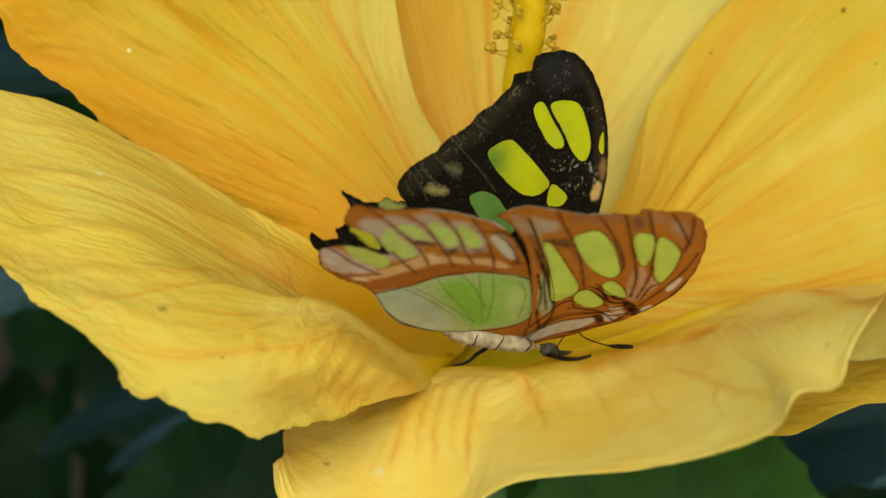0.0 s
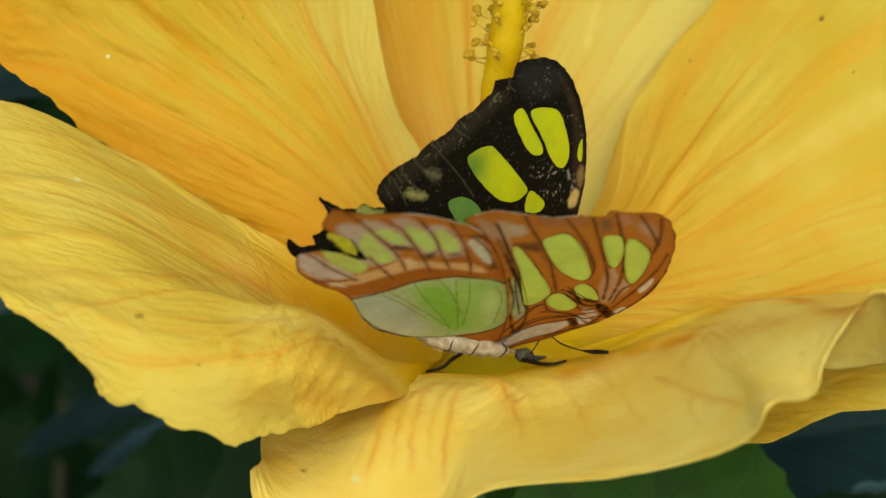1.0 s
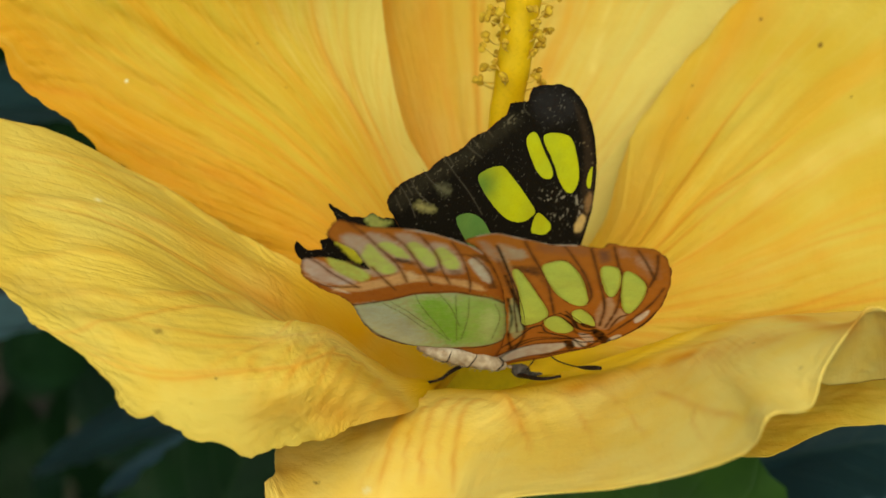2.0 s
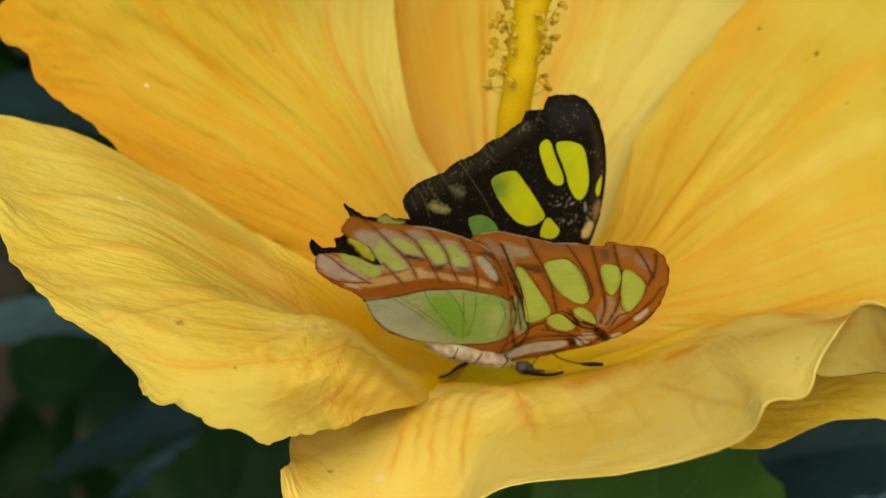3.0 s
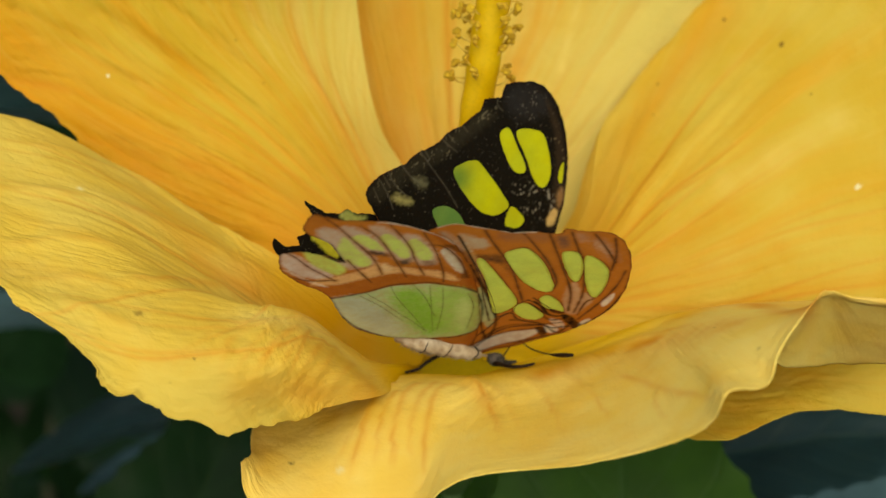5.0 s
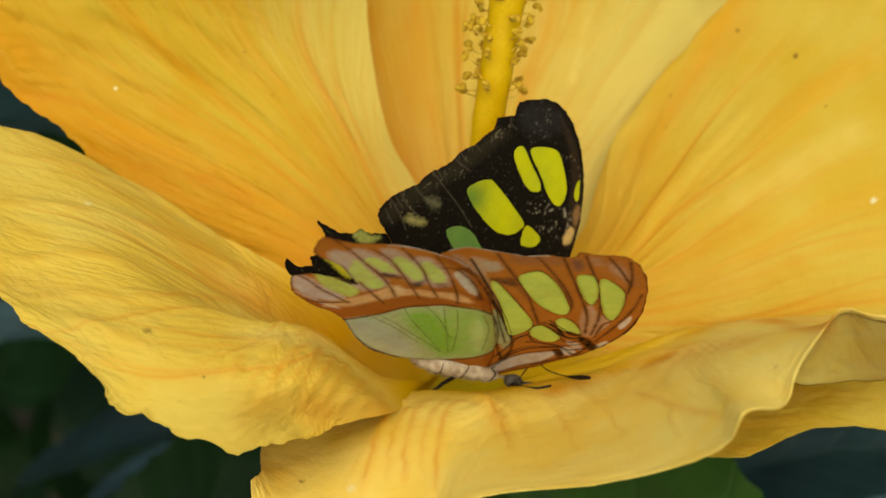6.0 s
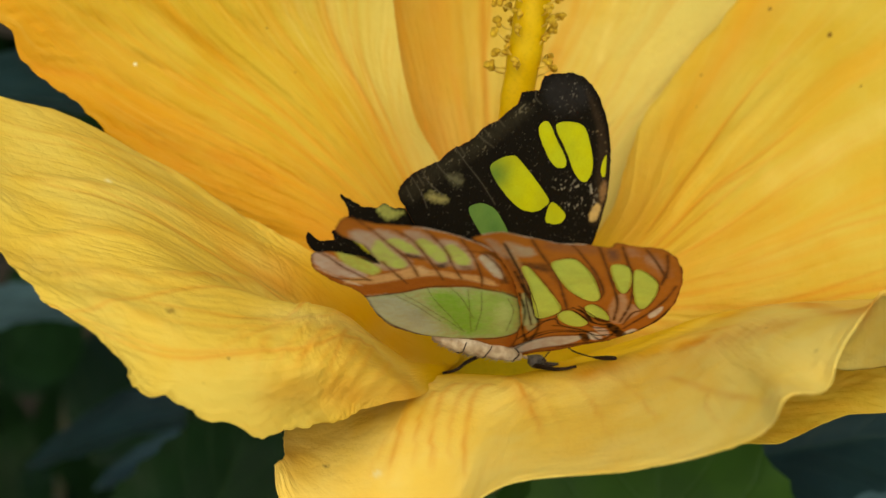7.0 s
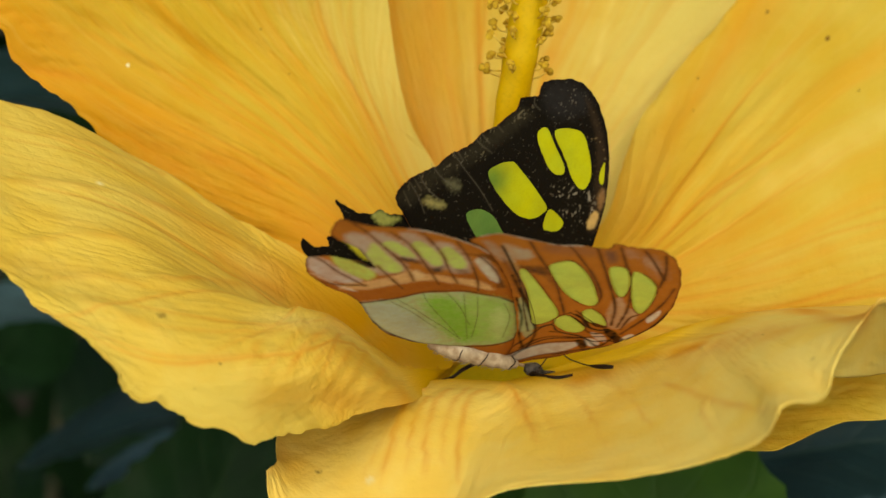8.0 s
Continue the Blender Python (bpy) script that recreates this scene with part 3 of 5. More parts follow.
FOLDS_UPPER = (
    # orange along these folds adds their shade as colour, besides the relief
    ("vein", 1.1, 0.8, 0.7, [(-81.7, 54.2, 12.7), (-77.0, 51.8, 15.3), (-71.9, 50.8, 18.4), (-65.5, 48.9, 21.2), (-58.3, 46.1, 23.3), (-51.0, 42.7, 24.7), (-44.7, 39.8, 25.6)]),
    ("vein", 0.9, 0.65, 0.7, [(-74.4, 61.0, 17.7), (-68.5, 58.1, 20.4), (-62.5, 54.6, 22.7), (-55.3, 50.2, 24.4), (-47.9, 45.6, 25.5), (-40.4, 40.5, 26.2)]),
    ("vein", 1.8, 0.95, 0.8, [(-61.3, 39.8, 22.0), (-55.2, 38.6, 23.8), (-48.9, 36.3, 25.1), (-42.5, 33.6, 25.9), (-35.0, 29.3, 26.0)]),
    ("vein", 1.3, 0.6, 0.5, [(-70.3, 42.6, 18.4), (-63.3, 40.2, 21.2), (-56.2, 36.3, 23.6), (-47.9, 31.4, 25.6), (-39.3, 26.0, 25.9)]),
    ("vein", 0.8, 0.35, 0.5, [(-55.3, 58.0, 24.9), (-45.8, 50.8, 26.5), (-37.3, 44.4, 27.3), (-29.8, 37.5, 28.0)]),
) + (
    ("vein", 0.8, 0.3, 0.4, [(-44.8, 62.5, 26.5), (-37.4, 55.1, 28.1), (-29.8, 46.5, 28.8), (-24.4, 38.9, 29.5)]),
    ("vein", 0.7, 0.4, 0.5, [(-68.4, 65.9, 19.6), (-59.4, 61.1, 23.5), (-50.1, 54.9, 26.0), (-40.5, 47.4, 27.1)]),
    ("vein", 2.4, 0.5, 0.0, [(-82.6, 55.7, 12.2), (-75.2, 50.3, 16.4), (-64.4, 44.3, 21.0), (-53.1, 37.6, 24.3), (-42.6, 31.2, 26.0)]),
    ("vein", 0.5, 0.2, 0.4, [(-81.7, 59.7, 12.8), (-77.2, 60.7, 15.9), (-72.4, 60.5, 18.5)]),
    ("vein", 0.5, 0.2, 0.4, [(-80.8, 57.7, 13.4), (-76.2, 58.2, 16.5), (-70.5, 57.3, 19.6)]),
    ("vein", 0.5, 0.25, 0.4, [(-80.3, 56.0, 13.6), (-75.2, 56.1, 16.8), (-68.5, 55.0, 20.4)]),
    ("vein", 0.5, 0.2, 0.35, [(-78.0, 53.7, 14.9), (-72.3, 53.3, 18.2), (-66.0, 51.7, 21.2)]),
) + (
    ("vein", 0.5, 0.2, 0.35, [(-84.5, 61.6, 11.1), (-80.0, 62.4, 14.3), (-75.3, 62.0, 17.0)]),
)


def fan_veins(s, t, q, grid, seed, count, side):
    """How strongly a vein runs at each place, narrow (its colour) and wide (its groove). side: veins that leave the crest for the rim."""
    rng = random.Random(seed)
    wide = np.linalg.norm(np.gradient(grid, axis=1), axis=2) * grid.shape[1]
    long = np.linalg.norm(np.gradient(grid, axis=0), axis=2) * grid.shape[0]
    line, groove = np.zeros_like(s), np.zeros_like(s)

    def draw(far, strength):
        np.maximum(line, strength * np.exp(-(far / 0.5) ** 2), out=line)
        np.maximum(groove, strength * np.exp(-(far / 0.95) ** 2), out=groove)

    for k in range(count):
        q0 = -0.56 + 1.12 * (k + 0.5 + rng.uniform(-0.35, 0.35)) / count
        power, start, end = rng.uniform(0.35, 1.0), rng.uniform(0.15, 0.25), rng.uniform(0.6, 1.05)
        fade = np.clip((s - start) / 0.08, 0, 1) * np.clip((end - s) / 0.3, 0, 1)
        bend = 0.02 * vnoise(s * 5 + k * 7, s * 0, seed + k)
        spread = 0.38 + 0.62 * s
        draw(np.abs(q - q0 - bend) * spread * wide, power * fade)
        fork, lean = rng.uniform(0.4, 0.65), rng.choice((-1, 1)) * rng.uniform(0.1, 0.2)
        draw(np.abs(q - q0 - bend - lean * (s - fork)) * spread * wide, 0.7 * power * fade * np.clip((s - fork) / 0.05, 0, 1))
    for k in range(side):
        p0 = 0.02 + 0.62 * (k + 0.5 + rng.uniform(-0.35, 0.35)) / side
        power, end = rng.uniform(0.4, 1.0), rng.uniform(0.75, 1.1)
        slope = rng.uniform(0.9, 1.4)
        fade = np.clip((t - 0.46) / 0.1, 0, 1) * np.clip((end - t) / 0.25, 0, 1) * np.clip((s - 0.1) / 0.06, 0, 1)
        far = np.abs(s - slope * (t - 0.5) - p0 - 0.015 * vnoise(t * 9 + k * 5, t * 0, seed + k)) / np.hypot(1 / long, slope / wide)
        draw(far, power * fade)
    return line, groove


def petal(net, material, seed, ruffle=0.9, pleat=0.25, fold=0.5, hem=(0.0, 0.0), crumple=0.1, curl=0.0, comb=24.0, ribs=13, runs=0, groove=0.22, jag=(0.3, 0.3), marks=(), strokes=(), calm=0.0, wave=1.4, scallop=(0.0, 9.0), label=""):
    """A petal over a coarse net (base to tip, side to side; right, up, back in mm) with fanned pleats and a ruffled
    rim.
    hem: how far each side bends back. strokes: single veins, flushes and folds, some with shade or light put in as tint
    (width, tint, depth, path). calm: folds fade to one side. marks: blemishes, and pale specks below zero (right, up,
    back, radius, depth of stain)."""
    rows, columns = 240, 280
    grid = spline(np.swapaxes(spline(net, rows), 0, 1), columns).swapaxes(0, 1)
    s = np.linspace(0, 1, rows)[:, None] * np.ones((1, columns))
    t = np.linspace(0, 1, columns)[None] * np.ones((rows, 1))
    q = (t - 0.5) / (0.38 + 0.62 * s)
    normal = np.cross(np.gradient(grid, axis=0), np.gradient(grid, axis=1))
    normal /= np.linalg.norm(normal, axis=2, keepdims=True) + 1e-9
    grow = np.clip((s - 0.15) / 0.3, 0, 1)
    side = np.clip(1 - np.minimum(t, 1 - t) / 0.12, 0, 1)
    rim = np.maximum(np.clip((s - 0.84) / 0.16, 0, 1), side * 0.7 * grow) ** 1.6
    warp = q + 0.03 * vnoise(s * 4, t * 4, seed)
    out = pleat * grow * (vnoise(warp * comb, s * 2.5, seed + 1) + 0.6 * vnoise(warp * 55, s * 5, seed + 2))
    out += fold * grow * (vnoise(warp * 8, s * 2.0, seed + 3) + 0.35 * vnoise(t * 9, s * 8, seed + 7))
    out *= 1 - calm * np.clip((t - 0.55) / 0.3, 0, 1)
    out += crumple * (1 - calm * np.clip((t - 0.55) / 0.3, 0, 1)) * grow * (vnoise(t * 22, s * 26, seed + 12) + 0.6 * vnoise(t * 40 + 3, s * 50, seed + 13))
    out += curl * np.clip((t - 0.42) / 0.16, 0, 1) * np.clip((s - 0.2) / 0.1, 0, 1) * np.clip((0.75 - s) / 0.2, 0, 1) * (vnoise((s - 1.15 * t) * 34, t * 1.5, seed + 14) + 0.4 * vnoise((s - 1.15 * t) * 75, t * 3, seed + 17))
    out += 0.07 * grow * vnoise(warp * 70, s * 60, seed + 4)
    out += ruffle * rim * (vnoise(t * 11 + s * 9, s * 2, seed + 5) + 0.7 * vnoise(t * 29 + s * 25, s * 3, seed + 6))
    line, dent = fan_veins(s, t, q, grid, seed, ribs, runs)
    out -= groove * dent
    tint = {"vein": line, "deep": np.zeros_like(s), "pale": np.zeros_like(s)}
    wander = 0.5 * np.stack([vnoise(grid[..., 0] * 0.12, grid[..., 1] * 0.12, seed + k) for k in range(3)], -1)
    skin = grid.reshape(-1, 3)
    for kind, wide, strength, deep, path in strokes:
        path = spline(path, 4 * len(path))
        path = np.array([skin[((skin - p) ** 2).sum(1).argmin()] for p in path])  # on the surface
        far, share = np.full(s.shape, 1e9), np.zeros_like(s)
        for k, (a, b) in enumerate(zip(path, path[1:])):
            d = b - a
            f = np.clip(((grid + wander - a) @ d) / (d @ d + 1e-9), 0, 1)
            gap = np.linalg.norm(grid + wander - a - f[..., None] * d, axis=2)
            share = np.where(gap < far, (k + f) / (len(path) - 1), share)
            far = np.minimum(far, gap)
        ends = np.clip(share / 0.12 + 0.35, 0, 1) * np.clip((1 - share) / 0.5, 0, 1) ** 0.7 if wide < 2 else 1.0
        uneven = 0.8 + 0.35 * vnoise(share * 9, s * 0, seed + len(path))
        np.maximum(tint[kind], strength * ends * uneven * np.exp(-(far / wide) ** 2), out=tint[kind])
        out -= deep * ends * np.exp(-(far / (wide * 1.9)) ** 2)
    back = np.array([0, 0, 1.0])
    bend = hem[0] * np.clip(1 - t / 0.16, 0, 1) ** 2 + hem[1] * np.clip(1 - (1 - t) / 0.16, 0, 1) ** 2
    grid = grid + normal * out[..., None] + back * (bend * grow)[..., None]
    # the rim is uneven in its own plane too
    along = np.gradient(grid, axis=0)
    along /= np.linalg.norm(along, axis=2, keepdims=True) + 1e-9
    uneven = vnoise(t * 14, s * 0, seed + 8) + 0.6 * vnoise(t * 37, s * 0, seed + 9)
    over = np.gradient(grid, axis=1)
    over /= np.linalg.norm(over, axis=2, keepdims=True) + 1e-9
    edge = np.cumsum(np.linalg.norm(np.gradient(grid, axis=0), axis=2), axis=0)
    edge = np.where(t < 0.5, edge[:, :1], edge[:, -1:])  # way along each side, in mm
    torn = vnoise(edge / 4.2, t * 0, seed + 15) + 0.25 * vnoise(edge / 1.3, t * 0, seed + 16)
    torn = torn * (jag[0] * np.clip((0.1 - t) / 0.1, 0, 1) + jag[1] * np.clip((t - 0.9) / 0.1, 0, 1))
    grid = grid + over * (grow * torn)[..., None]
    # broad scallops all round the outer rim
    away = grid - grid.mean((0, 1))
    bearing, reach = np.arctan2(away[..., 1], away[..., 0]), np.hypot(away[..., 0], away[..., 1])
    arcs = np.sin(bearing * 230 / scallop[1] + 1.2 * vnoise(bearing * 5, t * 0, seed + 18)) + 0.4 * vnoise(bearing * 26, t * 0, seed + 19)
    arcs = arcs * scallop[0] * np.maximum(np.clip((t - 0.88) / 0.12, 0, 1) * grow, np.clip((s - 0.88) / 0.12, 0, 1))
    away[..., 2] = 0
    grid = grid + away * (arcs / (reach + 1e-9))[..., None]
    grid = grid + along * (wave * np.clip((s - 0.8) / 0.2, 0, 1) * uneven)[..., None]
    places = grid.reshape(-1, 3)[:, [0, 2, 1]] * MM
    k = np.arange(rows * columns).reshape(rows, columns)
    quads = np.stack([k[:-1, :-1], k[1:, :-1], k[1:, 1:], k[:-1, 1:]], -1).reshape(-1, 4)
    mesh = bpy.data.meshes.new("petal")
    mesh.from_pydata(places.tolist(), [], quads.tolist())
    layer = mesh.uv_layers.new(name="along")
    corner = np.stack([s.ravel(), t.ravel()], -1)[quads.ravel()]
    layer.data.foreach_set("uv", corner.ravel())
    for kind, amount in tint.items():
        mesh.attributes.new(kind, "FLOAT", "POINT").data.foreach_set("value", amount.ravel())
    stain = np.zeros(len(places))
    for x, y, z, radius, depth in marks:
        middle_of = places[((places / MM - np.array([x, z, y])) ** 2).sum(1).argmin()]
        far = np.linalg.norm(places - middle_of, axis=1) / MM
        stain += depth * np.clip(1.4 - far / radius * (0.9 + 0.3 * vnoise(places[:, 0] * 4000, places[:, 2] * 4000, 2)), 0, 1)
    mesh.attributes.new("stain", "FLOAT", "POINT").data.foreach_set("value", stain)
    mesh.materials.append(material)
    mesh.shade_smooth()
    ob = new("petal", mesh)
    ob.parent = flower
    shell = ob.modifiers.new("thickness", "SOLIDIFY")
    shell.thickness, shell.offset = 0.00012, 0.0
    return tagged(ob, label)


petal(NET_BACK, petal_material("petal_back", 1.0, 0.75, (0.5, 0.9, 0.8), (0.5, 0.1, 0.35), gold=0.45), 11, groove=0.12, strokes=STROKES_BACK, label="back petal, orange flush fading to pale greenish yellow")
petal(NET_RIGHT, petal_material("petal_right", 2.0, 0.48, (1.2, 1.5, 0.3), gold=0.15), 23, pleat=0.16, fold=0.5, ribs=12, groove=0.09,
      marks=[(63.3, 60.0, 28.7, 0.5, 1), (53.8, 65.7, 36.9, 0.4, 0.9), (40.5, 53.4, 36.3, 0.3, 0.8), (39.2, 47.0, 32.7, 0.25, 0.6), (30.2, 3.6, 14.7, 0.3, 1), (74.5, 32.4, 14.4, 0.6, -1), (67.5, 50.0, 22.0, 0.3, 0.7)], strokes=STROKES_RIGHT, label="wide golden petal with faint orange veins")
# warm: orange on the edge that bends back, partly its shade as colour
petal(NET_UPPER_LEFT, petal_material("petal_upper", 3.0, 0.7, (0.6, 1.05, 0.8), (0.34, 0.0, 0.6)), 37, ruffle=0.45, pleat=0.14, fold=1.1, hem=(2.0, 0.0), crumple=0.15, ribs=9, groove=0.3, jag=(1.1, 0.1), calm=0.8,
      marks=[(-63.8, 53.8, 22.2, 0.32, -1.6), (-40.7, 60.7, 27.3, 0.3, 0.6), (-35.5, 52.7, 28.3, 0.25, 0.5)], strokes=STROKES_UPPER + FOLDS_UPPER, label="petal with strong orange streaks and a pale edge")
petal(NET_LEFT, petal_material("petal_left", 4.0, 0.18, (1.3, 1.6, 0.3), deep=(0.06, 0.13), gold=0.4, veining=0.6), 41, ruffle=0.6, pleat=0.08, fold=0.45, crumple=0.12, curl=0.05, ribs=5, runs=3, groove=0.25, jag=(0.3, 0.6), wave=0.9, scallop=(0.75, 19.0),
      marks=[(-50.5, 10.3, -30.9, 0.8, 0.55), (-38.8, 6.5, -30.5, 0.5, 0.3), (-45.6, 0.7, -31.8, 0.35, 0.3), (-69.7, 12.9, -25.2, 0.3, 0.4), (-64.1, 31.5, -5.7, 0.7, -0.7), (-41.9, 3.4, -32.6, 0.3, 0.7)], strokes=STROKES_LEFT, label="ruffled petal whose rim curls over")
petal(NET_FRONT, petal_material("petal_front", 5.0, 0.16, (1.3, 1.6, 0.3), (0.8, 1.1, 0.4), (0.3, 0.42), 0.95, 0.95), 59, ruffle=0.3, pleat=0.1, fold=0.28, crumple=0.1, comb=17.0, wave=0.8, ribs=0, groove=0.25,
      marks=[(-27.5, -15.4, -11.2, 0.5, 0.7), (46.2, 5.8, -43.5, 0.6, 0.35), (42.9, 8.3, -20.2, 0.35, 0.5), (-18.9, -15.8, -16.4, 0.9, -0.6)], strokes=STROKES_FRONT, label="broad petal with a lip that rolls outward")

COLUMN = [(1.9, 8.4, 30.0), (2.7, 25.7, 20.0), (3.9, 41.2, 12.0), (5.7, 54.1, 6.0), (7.5, 65.6, 1.0), (9.3, 77.7, -5.0)]


def spot(p):
    """From right, up, back in mm to the flower's own axes in metres."""
    return Vector((p[0], p[2], p[1])) * MM


bm = bmesh.new()
middle = [spot(p) for p in spline(COLUMN, 30)]
tube(bm, middle, [MM * (2.5 + 0.75 * k / 29 + 0.12 * math.sin(k * 1.9)) for k in range(30)], 20)
column = part("staminal_column", bm, COLUMN_YELLOW, flower, "thick golden yellow staminal column")


def stamen(foot, away, length, seed):
    bm = bmesh.new()
    tip = foot + away * length
    bend = foot + away * length * 0.55 + Vector((0, 0, -0.0004))
    tube(bm, [foot, bend, tip], [0.00022, 0.00017, 0.00013], 6)
    ob = part("filament", bm, FILAMENT, column)
    bm = bmesh.new()
    rng = random.Random(seed)
    for k in range(4):
        off = Vector((rng.uniform(-1, 1), rng.uniform(-1, 1), rng.uniform(-1, 1))) * 0.0006
        size = [rng.uniform(0.0004, 0.0007) for _ in range(3)]
        blob(bm, tip + off, size, seed + k)
    part("anther", bm, POLLEN, column, "dusty ochre anther")
    return ob


rng = random.Random(5)
for k in range(64):
    f = 0.52 + 0.47 * k / 63
    foot = middle[int(f * 29)].lerp(middle[min(29, int(f * 29) + 1)], f * 29 % 1)
    q = k * 2.39996 + rng.uniform(-0.3, 0.3)
    away = Vector((math.cos(q), math.sin(q), rng.uniform(0.15, 0.6))).normalized()
    stamen(foot + away * 0.0026, away, rng.uniform(0.0022, 0.0042), k)

# the petals join in a deep yellow cup
bm = bmesh.new()
rings = []
for k in range(9):
    q = math.pi / 2 * k / 8
    rings.append([bm.verts.new(spot((3 + 13 * math.sin(q) * math.cos(f), 2 + 11 * math.sin(q) * math.sin(f) - 7 * math.cos(q), 27 + 6 * math.cos(q) - 3 * math.sin(f) * math.sin(q))))
                  for f in (2 * math.pi * j / 36 for j in range(36))])
for one, two in zip(rings, rings[1:]):
    for j in range(36):
        bm.faces.new((one[j], one[(j + 1) % 36], two[(j + 1) % 36], two[j]))
bm.faces.new(rings[0])
bmesh.ops.remove_doubles(bm, verts=bm.verts, dist=0.00002)
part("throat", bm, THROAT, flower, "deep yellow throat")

# calyx and stalk carry the flower from below
bm = bmesh.new()
tube(bm, [spot(p) for p in ((3, -8, 36), (2, -14, 42), (1, -20, 46), (0, -27, 50))], [0.009, 0.0085, 0.006, 0.003], 16)
part("calyx", bm, CALYX, flower, "green calyx")
bm = bmesh.new()
tube(bm, [spot(p) for p in spline([(0, -24, 46), (4, -60, 80), (10, -110, 110), (14, -170, 130)], 14)], [0.002] * 14, 10)
part("flower_stalk", bm, CALYX, flower, "thin green flower stalk")

# ---- malachite-patterned butterfly: its own axes are ahead, left and up ----
butterfly = empty("butterfly", pose(0, 0, 0), "brown and lime green butterfly with torn wings sitting in the flower", "butterfly")


def camber(a, p):
    """How the wing blade bows out of its plane, in mm."""
    return 0.5 * math.sin(p * 0.075) * math.cos(a * 0.05) + 0.05 * math.sin(a * 0.9 + p * 0.5)


def inside(points, loop):
    """Which points lie in the closed loop, and how far from its edge each one is."""
    x, y = points[:, :1], points[:, 1:]
    a, b = loop, np.roll(loop, -1, axis=0)
    crosses = ((a[:, 1] > y) != (b[:, 1] > y)) & (x < (b[:, 0] - a[:, 0]) * (y - a[:, 1]) / (b[:, 1] - a[:, 1] + 1e-12) + a[:, 0])
    d = b - a
    f = np.clip(((x - a[:, 0]) * d[:, 0] + (y - a[:, 1]) * d[:, 1]) / ((d**2).sum(1) + 1e-12), 0, 1)
    far = np.sqrt((x - a[:, 0] - f * d[:, 0]) ** 2 + (y - a[:, 1] - f * d[:, 1]) ** 2).min(1)
    return crosses.sum(1) % 2 == 1, far


def plate(outline, step, smooth=6, rag=0.0):
    """Points and triangles that fill a smoothed outline in the wing's plane."""
    from mathutils.geometry import delaunay_2d_cdt
    loop = spline(outline, len(outline) * smooth, closed=True)
    k = np.arange(len(loop))
    loop = loop + rag * np.stack([vnoise(k * 0.9, k * 0.0, 5), vnoise(k * 0.9, k * 0.0, 9)], -1)
    low, high = loop.min(0), loop.max(0)
    xs, ys = np.meshgrid(np.arange(low[0], high[0], step), np.arange(low[1], high[1], step))
    inner = np.stack([xs.ravel() + 0.5 * step * (np.round(ys.ravel() / step) % 2), ys.ravel()], -1)
    keep, far = inside(inner, loop)
    inner = inner[keep & (far > step * 0.4)]
    points = np.concatenate([loop, inner])
    n = len(loop)
    out = delaunay_2d_cdt([Vector(p) for p in points.tolist()], [(k, (k + 1) % n) for k in range(n)], [], 1, 1e-5)
    return np.array([tuple(v) for v in out[0]]), np.array(out[2]), n


def blade(name, outline, paints, ground_color, material, parent, shift, label, windows=(), lines=(), back=None, flecks=()):
    """A wing membrane with pigment on it and pigmented lines along its veins, cut open under its windows; back: a second face 0.12 mm behind it."""
    points, faces, n = plate(outline, 0.2, 8, 0.13)
    color = np.tile(np.array(ground_color, float), (len(points), 1))
    for loop, paint, soft, strength in paints:
        within, far = inside(points, spline(loop, len(loop) * 5, closed=True))
        f = np.clip(0.5 + (0.25 * vnoise(points[:, 0] * 2.2, points[:, 1] * 2.2, 8) if soft > 0.45 else 0.0) + np.where(within, far, -far) / soft, 0, 1) * strength
        f = f * (0.85 + 0.15 * vnoise(points[:, 0] * 1.3, points[:, 1] * 1.3, 3))
        color = color * (1 - f[:, None]) + f[:, None] * np.array(paint)
    for line, wide, paint, strength in lines:
        path = spline(line, len(line) * 5)
        far = inside(points, np.concatenate([path, path[::-1]]))[1]
        f = np.exp(-(far / wide) ** 2) * strength * (0.8 + 0.3 * vnoise(points[:, 0] * 0.8, points[:, 1] * 0.8, 6))
        f = np.clip(f, 0, 1)
        color = color * (1 - f[:, None]) + f[:, None] * np.array(paint)
    for loop, paint, share in flecks:  # scales rubbed off in specks
        within, far = inside(points, spline(loop, len(loop) * 5, closed=True))
        grit = vnoise(points[:, 0] * 2.9, points[:, 1] * 2.9, 31) + 0.5 * vnoise(points[:, 0] * 0.9, points[:, 1] * 0.9, 32)
        f = np.clip((grit - 1.1 + share) / 0.35, 0, 1) * np.clip(0.3 + np.where(within, far, -far) / 1.2, 0, 1)
        color = color * (1 - f[:, None]) + f[:, None] * np.array(paint)
    for loop in windows:
        within, far = inside(points[faces].mean(1), spline(loop, len(loop) * 5, closed=True))
        faces = faces[~(within & (far > 0.3))]
    count = len(points)
    bow = np.array([camber(*p) for p in points])
    places = np.stack([points[:, 0], bow + shift - 0.06, points[:, 1]], -1)
    tris = faces.tolist()
    index = [0] * len(tris)
    if back:
        places = np.concatenate([places, places + [0, 0.12, 0]])
        tris = tris + (faces[:, ::-1] + count).tolist()
        index += [1] * len(faces)
    mesh = bpy.data.meshes.new(name)
    mesh.from_pydata((places * MM).tolist(), [], tris)
    mesh.materials.append(material)
    if back:
        mesh.materials.append(back)
        mesh.polygons.foreach_set("material_index", index)
    layer = mesh.color_attributes.new("pigment", "FLOAT_COLOR", "POINT")
    rgba = np.ones((len(places), 4))
    rgba[:, :3] = BROWN
    rgba[:count, :3] = color
    layer.data.foreach_set("color", rgba.ravel())
    mesh.shade_smooth()
    ob = new(name, mesh)
    ob.parent = parent
    return tagged(ob, label)


